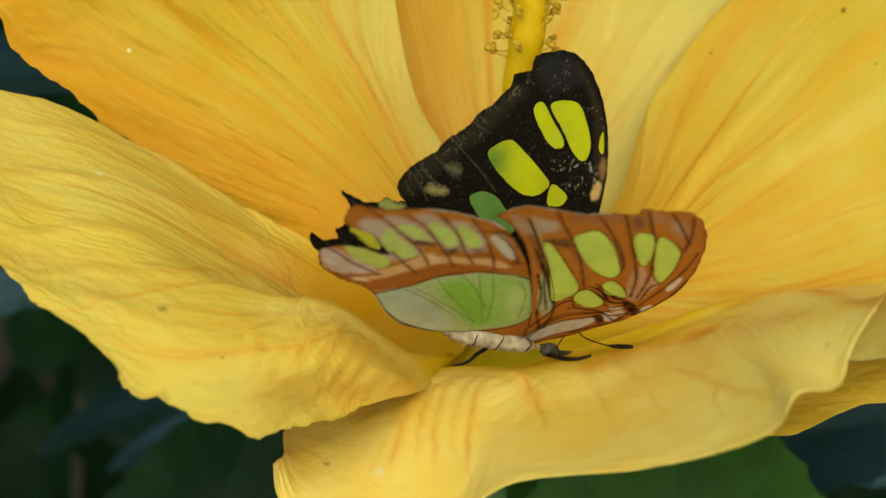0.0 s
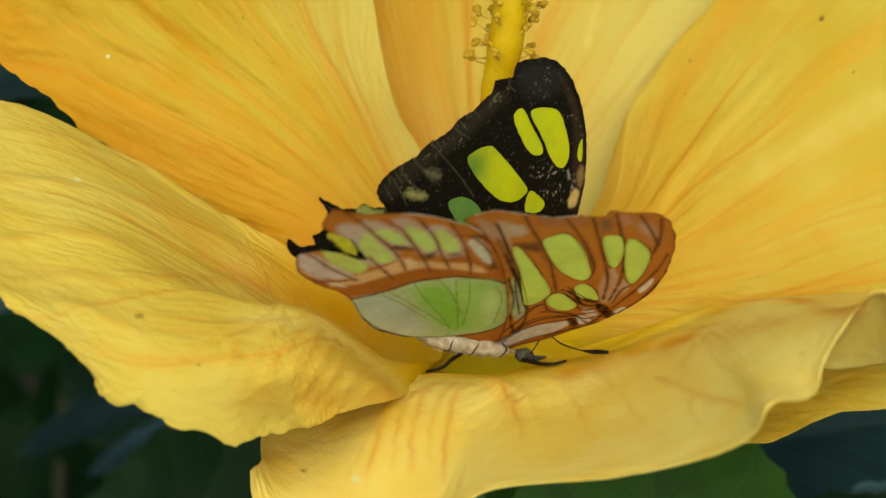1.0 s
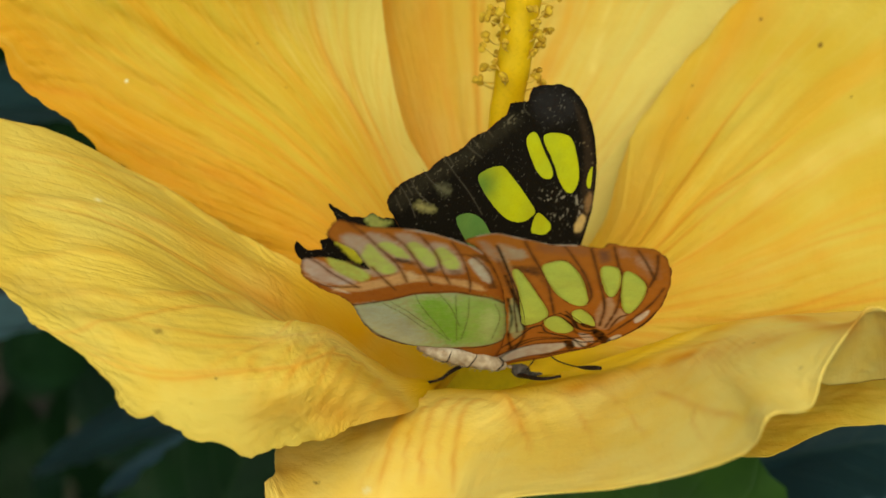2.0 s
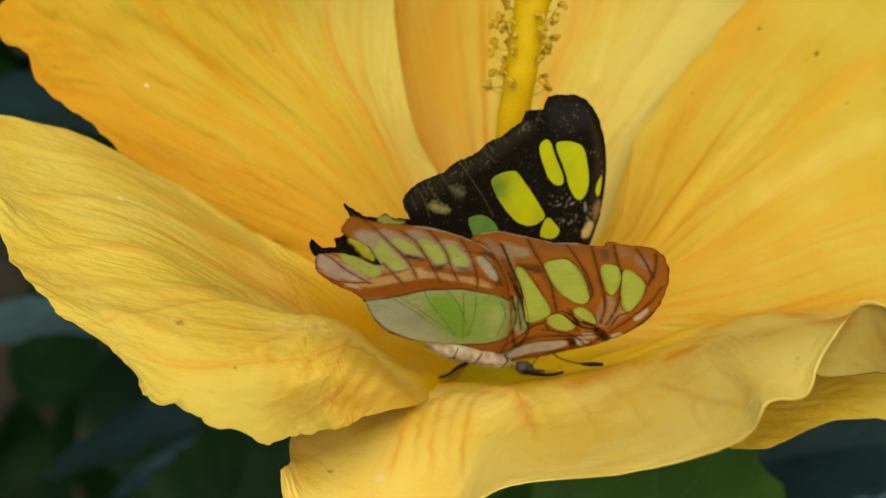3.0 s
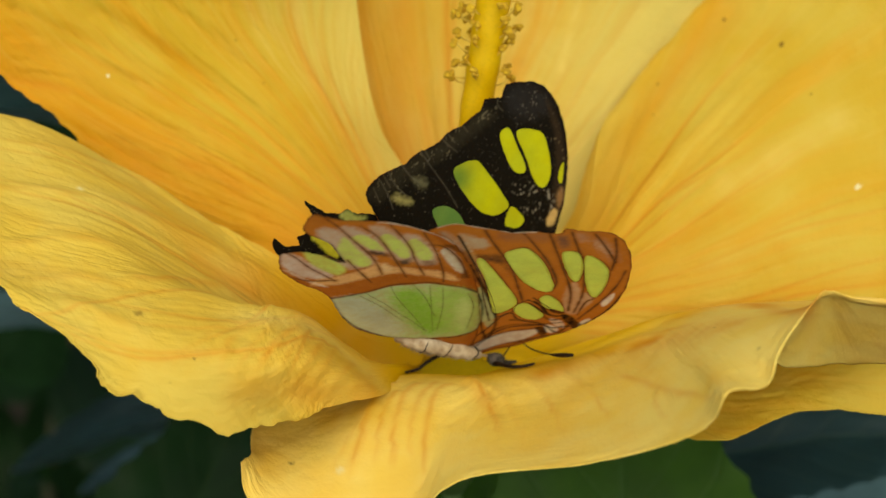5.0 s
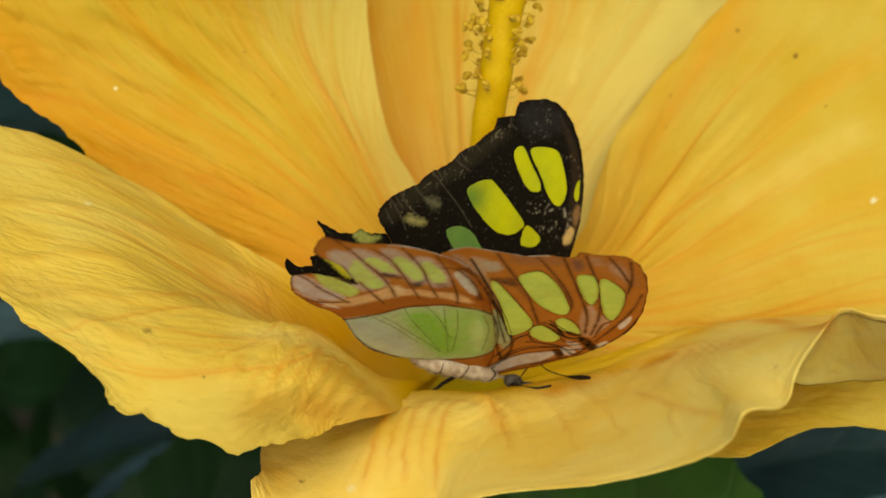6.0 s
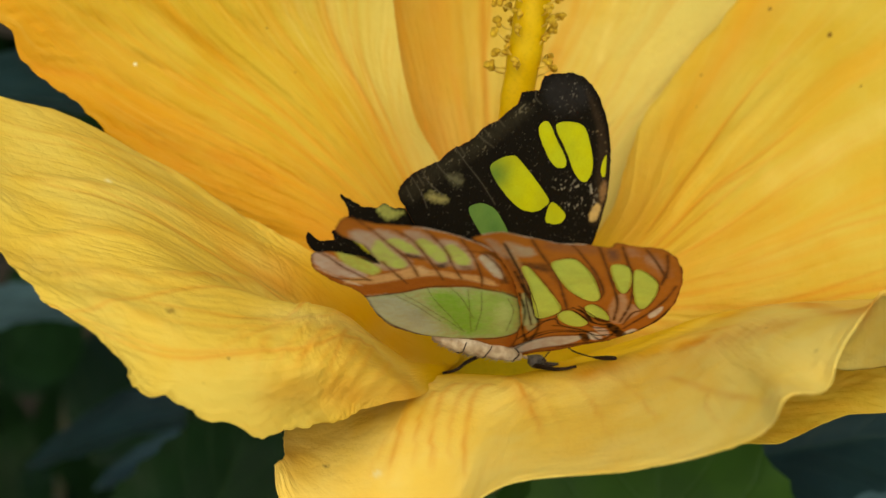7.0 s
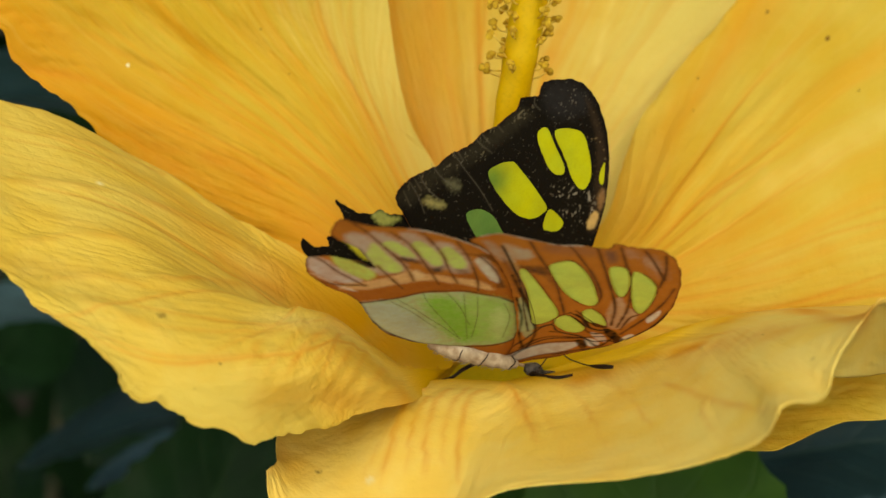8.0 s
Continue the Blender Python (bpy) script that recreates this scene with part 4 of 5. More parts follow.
def cell(name, outline, material, wing, shift, colors, label="", shade=None):
    """A coloured window of scales, a hair proud of the wing's face. shade: where it turns greener (a, p, radius in mm, color)."""
    points, faces, n = plate(outline, 0.35, 5, 0.07)
    f = np.clip(0.5 + 0.5 * vnoise(points[:, 0] * 0.45, points[:, 1] * 0.45, 4), 0, 1)[:, None]
    color = np.array(colors[0]) * f + np.array(colors[1]) * (1 - f)
    if shade:
        f = np.exp(-((points[:, 0] - shade[0]) ** 2 + (points[:, 1] - shade[1]) ** 2) / shade[2] ** 2)[:, None]
        color = color * (1 - f) + np.array(shade[3]) * f
    bow = np.array([camber(*p) for p in points])
    mesh = bpy.data.meshes.new(name)
    mesh.from_pydata((np.stack([points[:, 0], bow + shift - 0.08, points[:, 1]], -1) * MM).tolist(), [], faces.tolist())
    mesh.color_attributes.new("pigment", "FLOAT_COLOR", "POINT").data.foreach_set("color", np.c_[color, np.ones(len(color))].ravel())
    mesh.materials.append(material)
    mesh.shade_smooth()
    ob = new(name, mesh)
    ob.parent = wing
    return tagged(ob, label) if label else ob


def wing_vein(points, material, wing, shift, radius=0.13):
    path = spline(points, 5 * len(points))
    bm = bmesh.new()
    n = len(path)
    tube(bm, [Vector((p[0], camber(*p) + shift - 0.09, p[1])) * MM for p in path],
         [radius * MM * (0.3 + 0.8 * math.sin(math.pi * k / (n - 1)) ** 0.5) for k in range(n)], 6)
    return part("vein", bm, material, wing)


BROWN = (0.54, 0.175, 0.024)
LIME_CELL, YELLOW_CELL, DEEP_CELL = ((0.72, 0.80, 0.13), (0.64, 0.74, 0.12)), ((0.52, 0.52, 0.012), (0.44, 0.48, 0.02)), ((0.09, 0.19, 0.04), (0.14, 0.25, 0.05))
WHITE, BLACK, PINKISH = (0.80, 0.72, 0.56), (0.006, 0.0045, 0.0025), (0.64, 0.40, 0.23)

# underside of the wings that lean over the front of the flower
CELLS = (
    [(-21.1, 28.6), (-20.7, 30.0), (-12.6, 25.7), (-5.0, 21.1), (-3.4, 18.1), (-4.3, 14.9), (-8.0, 17.7), (-14.9, 24.0)],
    [(-18.9, 32.9), (-19.6, 35.5), (-17.6, 37.4), (-11.5, 34.6), (-4.9, 29.9), (-2.8, 27.2), (-5.1, 26.1), (-10.9, 28.0)],
    [(-12.2, 39.3), (-11.5, 41.1), (-9.3, 40.8), (-4.8, 36.7), (-2.2, 33.2), (-3.1, 32.5), (-7.9, 35.6)],
    [(-8.4, 40.7), (-5.9, 41.3), (-1.3, 39.3), (3.0, 34.2), (5.2, 30.1), (3.3, 30.2), (-1.4, 33.8)],
    [(-2.0, 23.5), (-2.1, 25.7), (1.7, 24.7), (4.9, 22.3), (3.1, 21.9), (1.4, 21.6)],
    [(-3.0, 18.1), (-2.8, 20.9), (1.4, 20.1), (3.5, 18.7), (3.3, 16.8), (0.4, 16.2)],
)
SPOT, HAZE, RIM_BROWN, VEIN_RUST = (0.62, 0.72, 0.14), (0.62, 0.50, 0.36), (0.09, 0.032, 0.012), (0.40, 0.125, 0.02)
FORE_LINES = (
    [(-3.0, 12.0), (-10.6, 18.8), (-15.5, 23.5), (-19.1, 26.4), (-27.0, 32.3), (-30.1, 34.3)],
    [(-3.9, 14.8), (-8.5, 18.8), (-15.1, 23.9), (-23.5, 29.8), (-30.1, 34.3)],
    [(-3.2, 22.1), (-0.3, 21.8), (3.1, 19.8), (5.7, 20.0), (6.2, 21.5)],
    [(-3.1, 23.3), (0.5, 22.4), (3.7, 21.5), (5.4, 22.1)],
    [(12.1, 19.7), (10.7, 26.8), (7.9, 33.4)],
    [(5.4, 16.1), (8.2, 16.0), (9.8, 18.0), (12.1, 18.5)],
    [(1.1, -0.6), (1.5, 3.5), (1.3, 9.6), (2.8, 13.1), (5.7, 15.8), (8.1, 19.0)],
    [(-0.0, 3.7), (-1.0, 9.1), (-2.6, 15.2), (-1.6, 16.5), (0.7, 15.2), (4.6, 16.2)],
    [(-3.1, 13.7), (-2.1, 16.7), (-3.5, 19.6), (-3.2, 22.1)],
    [(-3.5, 21.0), (-8.1, 24.8), (-15.3, 30.5), (-25.0, 36.3), (-28.1, 38.3)],
) + (
    [(-2.8, 27.2), (-5.3, 31.0), (-12.8, 36.2), (-20.0, 40.0), (-22.7, 41.2)],
    [(5.4, 23.0), (-0.1, 29.1), (-9.2, 36.2), (-19.3, 43.7)],
    [(6.7, 23.1), (1.6, 30.4), (-6.3, 38.4), (-9.8, 41.0), (-16.7, 46.1)],
    [(7.9, 22.7), (5.3, 27.3), (5.4, 29.1)],
    [(9.4, 21.4), (7.3, 28.7), (4.5, 35.3), (1.0, 40.9)],
    [(-9.7, 48.8), (-5.0, 44.5), (-1.0, 39.5)],
    [(-13.5, 48.0), (-7.8, 45.1), (-2.8, 42.2)],
    [(7.3, 7.6), (9.7, 12.4), (12.0, 17.2)],
)
DARK_LINES = range(8)
FORE_TINTS = [
    ([(-25.5, 39.2), (-19.7, 43.4), (-17.7, 41.4), (-23.2, 37.4)], (0.22, 0.12, 0.09), 2.0, 0.4),
    ([(-11.9, 45.9), (-10.9, 47.4), (-4.8, 44.7), (-2.9, 42.1), (-6.7, 43.3)], (0.46, 0.26, 0.16), 2.0, 0.6),
    ([(-22.9, 30.5), (-19.8, 33.2), (-16.8, 33.4), (-16.7, 31.3), (-19.4, 30.1), (-21.8, 29.7)], (0.10, 0.04, 0.015), 1.0, 0.75),
    ([(-27.9, 32.9), (-23.8, 30.8), (-17.2, 26.4), (-12.9, 22.7), (-14.3, 22.8), (-20.5, 27.5), (-25.5, 30.6)], (0.62, 0.36, 0.13), 0.7, 0.8),
    ([(-2.1, 30.5), (-1.6, 32.2), (3.0, 28.5), (7.2, 23.4), (5.5, 22.2), (2.1, 25.0)], PINKISH, 0.8, 0.9),
    ([(2.1, 30.2), (5.4, 29.1), (6.5, 26.7), (7.3, 22.9), (4.4, 26.6)], PINKISH, 0.6, 0.9),
] + [
    ([(-13.5, 20.8), (-12.0, 20.6), (-5.3, 15.4), (-3.1, 13.7), (-3.5, 11.6), (-4.5, 11.5)], (0.55, 0.60, 0.26), 0.5, 1.0),
    ([(-29.9, 33.5), (-27.8, 33.5), (-24.5, 31.3), (-26.0, 31.3)], (0.54, 0.40, 0.24), 0.8, 0.8),
    ([(-27.7, 34.6), (-26.4, 36.0), (-23.9, 34.9), (-23.6, 33.5), (-25.3, 33.3)], (0.54, 0.40, 0.24), 0.8, 0.8),
    ([(-16.3, 23.5), (-14.1, 22.9), (-9.6, 19.4), (-3.9, 14.8), (-3.1, 13.7), (-7.4, 16.8), (-12.4, 20.8)], BLACK, 0.6, 0.9),
]
HIND_BANDS = [
    ([(-50.4, 23.7), (-48.9, 25.7), (-45.4, 24.9), (-38.8, 22.1), (-35.0, 19.7), (-34.9, 16.2), (-39.4, 15.8), (-45.1, 19.1)], HAZE, 1.2, 0.85),
    ([(-48.1, 26.7), (-45.0, 27.9), (-37.7, 25.2), (-36.2, 23.2), (-38.8, 22.1), (-44.0, 24.0)], HAZE, 1.2, 0.8),
    ([(-44.4, 29.2), (-41.5, 30.5), (-35.3, 28.4), (-30.9, 24.4), (-32.0, 21.9), (-38.7, 25.4)], HAZE, 1.2, 0.8),
    ([(-38.5, 29.8), (-36.1, 31.1), (-30.3, 28.7), (-26.6, 24.8), (-28.8, 23.1), (-33.3, 25.4)], HAZE, 1.2, 0.8),
    ([(-49.9, 14.0), (-48.4, 14.8), (-43.5, 13.7), (-37.0, 11.5), (-37.9, 9.7), (-41.9, 8.8), (-46.4, 10.0)], (0.74, 0.62, 0.50), 0.9, 0.9),
] + [
    ([(-43.2, 7.5), (-38.4, 9.0), (-36.7, 14.0), (-35.0, 19.1), (-30.4, 20.8), (-26.3, 24.5), (-20.0, 24.6), (-16.1, 23.4), (-14.8, 20.5), (-20.4, 19.6), (-25.7, 15.6), (-28.8, 10.7), (-32.1, 5.8), (-36.8, 5.6)], (0.44, 0.12, 0.016), 0.7, 0.9),
    ([(-37.9, 6.8), (-34.5, 10.0), (-32.2, 14.5), (-29.9, 18.2), (-24.9, 20.3), (-19.3, 21.8), (-22.8, 23.2), (-27.6, 21.8), (-32.1, 20.0), (-34.9, 19.8), (-34.7, 17.3), (-36.7, 12.6), (-38.6, 9.1)], (0.88, 0.50, 0.19), 0.9, 0.95),
    ([(-45.5, 9.0), (-41.9, 8.1), (-37.8, 7.4), (-35.3, 7.8), (-38.9, 8.1), (-43.1, 8.8)], (0.80, 0.64, 0.46), 0.6, 0.8),
    ([(-34.1, 20.5), (-31.5, 19.5), (-31.1, 18.2), (-32.7, 18.2)], (0.90, 0.62, 0.30), 0.9, 0.8),
]
HIND_BASE = [
    ([(-32.1, 2.5), (-31.0, 5.9), (-29.0, 9.3), (-26.8, 14.0), (-23.5, 17.4), (-20.0, 19.1), (-14.0, 20.4), (-10.0, 17.8), (-5.8, 12.9), (-2.8, 8.0), (-4.7, 4.2), (-8.3, 0.7), (-12.7, -1.8), (-17.2, -2.7), (-23.2, -1.8), (-28.2, 0.4)], (0.52, 0.63, 0.28), 0.35, 1),
    ([(-31.9, 2.6), (-28.8, 7.7), (-22.8, 6.0), (-14.4, 1.9), (-13.0, -1.5), (-18.5, -2.7), (-26.9, -0.4)], (0.55, 0.58, 0.42), 2.5, 0.9),
    ([(-25.0, 11.3), (-24.0, 15.2), (-19.9, 14.5), (-20.5, 18.3), (-14.6, 19.6), (-10.5, 17.0), (-5.9, 11.7), (-3.9, 7.4), (-6.0, 4.1), (-9.9, 2.5), (-17.4, 6.1)], (0.40, 0.60, 0.10), 3.0, 0.95),
] + [
    ([(-23.4, 10.9), (-23.0, 14.7), (-17.2, 12.7), (-9.8, 7.0), (-8.7, 2.7), (-14.8, 5.0)], (0.27, 0.52, 0.045), 2.6, 0.85),
    ([(-13.6, 16.4), (-10.7, 15.9), (-6.0, 10.5), (-5.1, 6.9), (-9.7, 10.7)], (0.62, 0.70, 0.26), 2.0, 0.8),
]
HIND_SPOTS = [
    ([(-44.3, 21.6), (-45.2, 24.3), (-39.4, 21.4), (-35.8, 19.5), (-35.7, 17.1), (-39.1, 17.5), (-42.7, 19.4)], SPOT, 0.7, 1),
    ([(-48.0, 17.4), (-45.5, 17.4), (-39.8, 16.3), (-37.4, 14.9), (-37.3, 12.7), (-41.0, 12.7), (-45.2, 14.6)], SPOT, 0.8, 1),
    ([(-44.2, 24.5), (-43.8, 26.5), (-40.1, 25.8), (-37.1, 24.1), (-39.1, 23.1), (-41.5, 23.8)], SPOT, 0.6, 1),
    ([(-40.4, 26.9), (-40.3, 29.1), (-36.0, 27.7), (-32.3, 24.9), (-32.6, 23.3), (-37.0, 25.2)], SPOT, 0.5, 1),
    ([(-35.8, 27.8), (-35.6, 30.0), (-31.6, 28.6), (-28.7, 26.1), (-29.6, 24.7), (-32.6, 25.7)], SPOT, 0.6, 1),
    ([(-29.0, 28.5), (-28.8, 30.5), (-24.0, 27.9), (-20.3, 24.6), (-23.0, 25.0)], (0.70, 0.62, 0.44), 0.6, 1),
]
HIND_SMUDGES = [
    ([(-47.1, 19.6), (-44.5, 18.8), (-40.3, 17.6), (-40.2, 16.5), (-43.2, 16.8), (-46.2, 17.7)], BLACK, 0.4, 1),
    ([(-39.1, 22.4), (-37.3, 23.4), (-34.8, 23.2), (-36.3, 22.3), (-38.0, 21.6)], (0.05, 0.02, 0.012), 1.0, 0.95),
    ([(-33.1, 22.2), (-32.2, 22.8), (-31.6, 24.1), (-30.5, 22.5), (-30.8, 21.0)], (0.04, 0.02, 0.012), 1.0, 0.95),
    ([(-30.5, 30.9), (-29.2, 31.6), (-26.3, 30.9), (-26.5, 30.3), (-28.6, 30.4)], (0.07, 0.03, 0.015), 0.6, 0.8),
    ([(-20.8, 24.4), (-21.0, 25.9), (-18.4, 23.7), (-19.5, 23.0)], (0.07, 0.03, 0.015), 0.6, 0.8),
    ([(-29.4, 24.6), (-27.8, 25.4), (-26.6, 24.3), (-27.9, 23.5)], (0.20, 0.07, 0.02), 1.0, 0.7),
]
HIND_VEINS = [
    [(-54.0, 28.6), (-48.6, 26.6), (-40.8, 23.0), (-35.7, 20.2), (-31.4, 16.9)],
    [(-45.8, 28.8), (-41.8, 27.6), (-37.6, 25.3), (-33.1, 22.2), (-27.4, 18.2)],
    [(-42.3, 31.7), (-38.1, 29.6), (-33.5, 26.6), (-31.1, 24.5), (-25.3, 20.3)],
    [(-36.1, 32.5), (-30.7, 29.0), (-24.1, 23.5), (-21.0, 20.2)],
    [(-39.7, 18.1), (-34.7, 15.3), (-30.8, 13.4)],
    [(-50.1, 14.4), (-47.1, 14.0), (-41.5, 11.8), (-36.1, 10.5)],
    [(-42.5, 7.5), (-39.0, 8.2), (-36.2, 10.7)],
    [(-32.6, 29.7), (-30.0, 30.4), (-24.3, 28.0), (-19.1, 23.8)],
]
HIND_RAYS = [
    [(-29.0, 9.6), (-21.4, 7.2), (-10.0, 3.3)],
    [(-27.3, 14.1), (-22.9, 10.8), (-10.7, 3.7)],
    [(-24.8, 16.8), (-18.7, 13.2), (-12.6, 8.6)],
    [(-19.6, 18.5), (-13.9, 12.0), (-8.8, 4.8)],
    [(-28.9, 8.1), (-24.0, 6.9), (-16.0, 4.2)],
    [(-21.6, 17.5), (-16.2, 11.7), (-9.0, 3.9)],
    [(-14.3, 18.9), (-9.7, 15.2), (-4.7, 8.0)],
]
HIND_BASE_LINE = [(-30.8, 2.4), (-23.5, -1.4), (-17.2, -2.7), (-10.6, -1.2), (-5.7, 2.4), (-3.0, 6.5), (-3.6, 10.7), (-8.1, 16.2), (-14.1, 21.5)]
HIND_BAND_LINE = [(-32.8, 4.0), (-30.7, 6.3), (-29.1, 9.5), (-27.1, 14.3), (-23.8, 17.7), (-20.3, 19.4), (-15.9, 20.2), (-13.2, 20.2)]
FORE_DARK = [
    ([(5.7, 21.1), (7.4, 21.7), (10.0, 20.6), (11.9, 19.9), (13.6, 17.9), (12.6, 17.3), (10.0, 18.8), (7.8, 19.5)], BLACK, 0.35, 1),
    ([(5.9, 14.4), (7.0, 15.4), (9.3, 13.6), (8.8, 12.5)], BLACK, 0.4, 0.95),
    ([(-20.8, 29.6), (-17.9, 30.5), (-12.5, 28.3), (-15.5, 30.4), (-19.8, 31.8)], (0.10, 0.04, 0.02), 1.3, 0.75),
    ([(-13.4, 36.1), (-9.6, 33.8), (-5.9, 31.0), (-8.2, 31.9)], (0.13, 0.05, 0.03), 1.3, 0.7),
    ([(-17.3, 43.4), (-16.3, 44.5), (-13.5, 42.4), (-13.9, 40.8)], (0.12, 0.07, 0.06), 1.5, 0.75),
    ([(-27.0, 31.0), (-23.4, 29.6), (-14.4, 22.4), (-16.2, 22.9), (-22.5, 27.5)], (0.20, 0.06, 0.02), 0.8, 0.7),
]
FORE_PALE = [
    ([(-33.6, 33.9), (-31.1, 33.9), (-26.1, 31.1), (-26.5, 30.2), (-30.0, 31.5)], (0.50, 0.33, 0.20), 0.9, 0.85),
    ([(-30.4, 34.8), (-28.8, 35.7), (-25.2, 35.0), (-23.6, 33.2), (-24.8, 32.3), (-27.3, 32.9)], (0.54, 0.40, 0.24), 1.0, 0.8),
    ([(-11.1, 45.8), (-8.9, 46.1), (-5.9, 44.3), (-7.8, 44.1)], (0.66, 0.42, 0.26), 1.2, 0.7),
    ([(-16.1, 45.8), (-14.6, 46.8), (-12.3, 45.5), (-13.5, 44.4)], (0.55, 0.32, 0.20), 1.5, 0.5),
    ([(2.4, 0.9), (1.6, 6.3), (3.3, 10.3), (6.2, 13.7), (7.7, 13.2), (7.6, 10.2), (5.4, 5.3), (4.2, 1.5)], (0.80, 0.70, 0.55), 0.35, 1),
    ([(6.5, 16.0), (8.1, 16.8), (9.8, 16.1), (9.8, 14.4), (8.3, 14.3)], (0.82, 0.72, 0.58), 0.35, 1),
] + [
    ([(5.2, 18.4), (7.5, 19.2), (9.9, 17.5), (8.3, 17.0)], (0.78, 0.60, 0.46), 0.35, 1),
    ([(11.0, 19.8), (10.6, 22.3), (11.6, 22.4), (13.1, 19.4), (13.1, 18.0)], (0.86, 0.76, 0.62), 0.35, 1),
    ([(7.4, 29.0), (6.7, 31.0), (6.3, 33.1), (7.6, 31.7), (8.8, 29.2), (8.9, 27.8)], (0.86, 0.74, 0.60), 0.35, 1),
    ([(-12.1, 19.8), (-9.5, 18.6), (-2.0, 12.2), (-1.9, 9.8), (-7.1, 14.5)], (0.46, 0.47, 0.22), 0.5, 0.85),
]
FORE_BLACK_LINES = [
    [(-2.5, 21.2), (0.7, 20.5), (3.9, 18.6), (6.0, 18.4), (7.2, 20.3)],
    [(-2.1, 22.4), (0.8, 21.5), (3.6, 19.9), (5.4, 20.1), (6.3, 21.4)],
    [(-0.7, 22.7), (1.6, 21.8), (3.9, 21.0), (5.4, 21.5)],
    [(0.0, 14.2), (3.3, 15.8), (6.2, 16.0), (10.1, 15.1), (10.2, 17.4), (9.2, 20.0)],
    [(0.9, 6.0), (0.6, 10.8), (2.9, 14.1), (6.0, 15.9)],
    [(-21.1, 27.1), (-14.4, 22.4), (-7.5, 17.2), (-1.7, 12.4), (1.8, 6.7)],
    [(-14.3, 21.0), (-7.8, 15.5), (-3.2, 10.1), (0.9, 6.6)],
    [(3.0, 0.2), (1.8, 6.1), (3.3, 10.9), (6.1, 14.5)],
]
FORE_EDGE_LINES = [
    [(3.7, -0.5), (7.9, 7.1), (10.8, 12.8), (13.0, 17.6), (11.7, 25.5), (7.2, 34.1)],
    [(3.9, 1.0), (7.0, 8.0), (10.0, 13.3)],
]
FORE_RIM = [(2.9, -2.5), (4.7, 0.1), (8.2, 6.7), (10.5, 13.0), (11.7, 17.6), (11.7, 23.1), (10.1, 29.3), (5.9, 36.3), (-0.7, 43.8), (-6.5, 48.3), (-10.1, 49.7), (-13.0, 49.4), (-16.0, 47.4), (-18.4, 46.3), (-17.9, 44.7), (-21.4, 42.7), (-24.2, 40.4), (-27.9, 39.1), (-30.9, 38.4), (-33.0, 37.6), (-34.3, 36.4), (-35.1, 34.6), (-35.1, 32.6), (-32.1, 31.9), (-26.3, 29.0), (-20.1, 24.6), (-14.0, 19.1), (-7.3, 12.4), (-2.3, 5.5)]
HIND_RIM = [(2.1, 0.2), (-0.9, 6.4), (-6.3, 13.2), (-12.9, 19.9), (-19.7, 25.9), (-26.7, 30.8), (-31.7, 33.1), (-35.4, 33.2), (-41.1, 32.8), (-44.6, 31.5), (-47.4, 30.1), (-49.1, 28.8), (-52.1, 28.3), (-54.2, 27.6), (-53.3, 24.5), (-52.1, 22.6), (-50.2, 21.8), (-48.3, 21.7), (-45.3, 20.9), (-41.9, 18.7), (-39.5, 17.1), (-42.8, 17.5), (-45.2, 17.0), (-47.2, 16.6), (-48.7, 14.9), (-49.4, 13.2), (-46.1, 8.9), (-43.4, 7.4), (-38.9, 6.1), (-34.8, 5.5), (-31.3, 3.8), (-26.6, 0.1), (-21.6, -2.5), (-16.7, -3.0), (-11.6, -1.4), (-7.2, 1.1), (-2.2, 1.5)]
fore_near = blade(
    "forewing", FORE_RIM, FORE_TINTS + FORE_PALE + FORE_DARK, BROWN, UNDER, butterfly, 0.0, "rust brown underside of a forewing with lime green windows", CELLS,
    [(loop, 0.26, RIM_BROWN, 0.9) for loop in CELLS] + [(line, 0.5, VEIN_RUST, 0.7) for line in FORE_LINES[9:]] + [(line, 0.26, RIM_BROWN, 0.9) for line in FORE_LINES]
    + [(line, 0.3, BLACK, 0.95) for line in FORE_BLACK_LINES] + [(line, 0.28, RIM_BROWN, 0.7) for line in FORE_EDGE_LINES]
    + [(FORE_RIM, 0.3, RIM_BROWN, 0.8), ([(-35.0, 34.9), (-33.4, 37.3), (-28.9, 38.9), (-24.2, 40.4), (-21.3, 42.5)], 0.2, WHITE, 0.9)])
for outline in CELLS:
    cell("green_cell", outline, CELL_GREEN, fore_near, 0.0, LIME_CELL)
for k, line in enumerate(FORE_LINES):
    wing_vein(line, VEIN if k in DARK_LINES else RUST_VEIN, fore_near, 0.0, 0.05 if k in DARK_LINES else 0.03)

hind_near = blade(
    "hindwing", HIND_RIM, HIND_BANDS + HIND_BASE + HIND_SPOTS + HIND_SMUDGES, BROWN, UNDER, butterfly, -0.35, "torn hindwing underside, pale green base and rust bands", (),
    [(line, 0.5, VEIN_RUST, 0.65) for line in HIND_VEINS] + [(line, 0.2, RIM_BROWN, 0.75) for line in HIND_VEINS] + [(line, 0.16, (0.18, 0.20, 0.05), 0.5) for line in HIND_RAYS]
    + [(HIND_BASE_LINE, 0.26, (0.06, 0.025, 0.01), 0.95), (HIND_BAND_LINE, 0.4, RIM_BROWN, 0.85), (HIND_RIM, 0.3, RIM_BROWN, 0.85), ([(-44.3, 31.2), (-41.0, 32.7), (-37.8, 33.0), (-33.5, 33.2), (-29.5, 32.2)], 0.2, WHITE, 0.9)])
for line in HIND_VEINS:
    wing_vein(line, RUST_VEIN, hind_near, -0.35, 0.018)
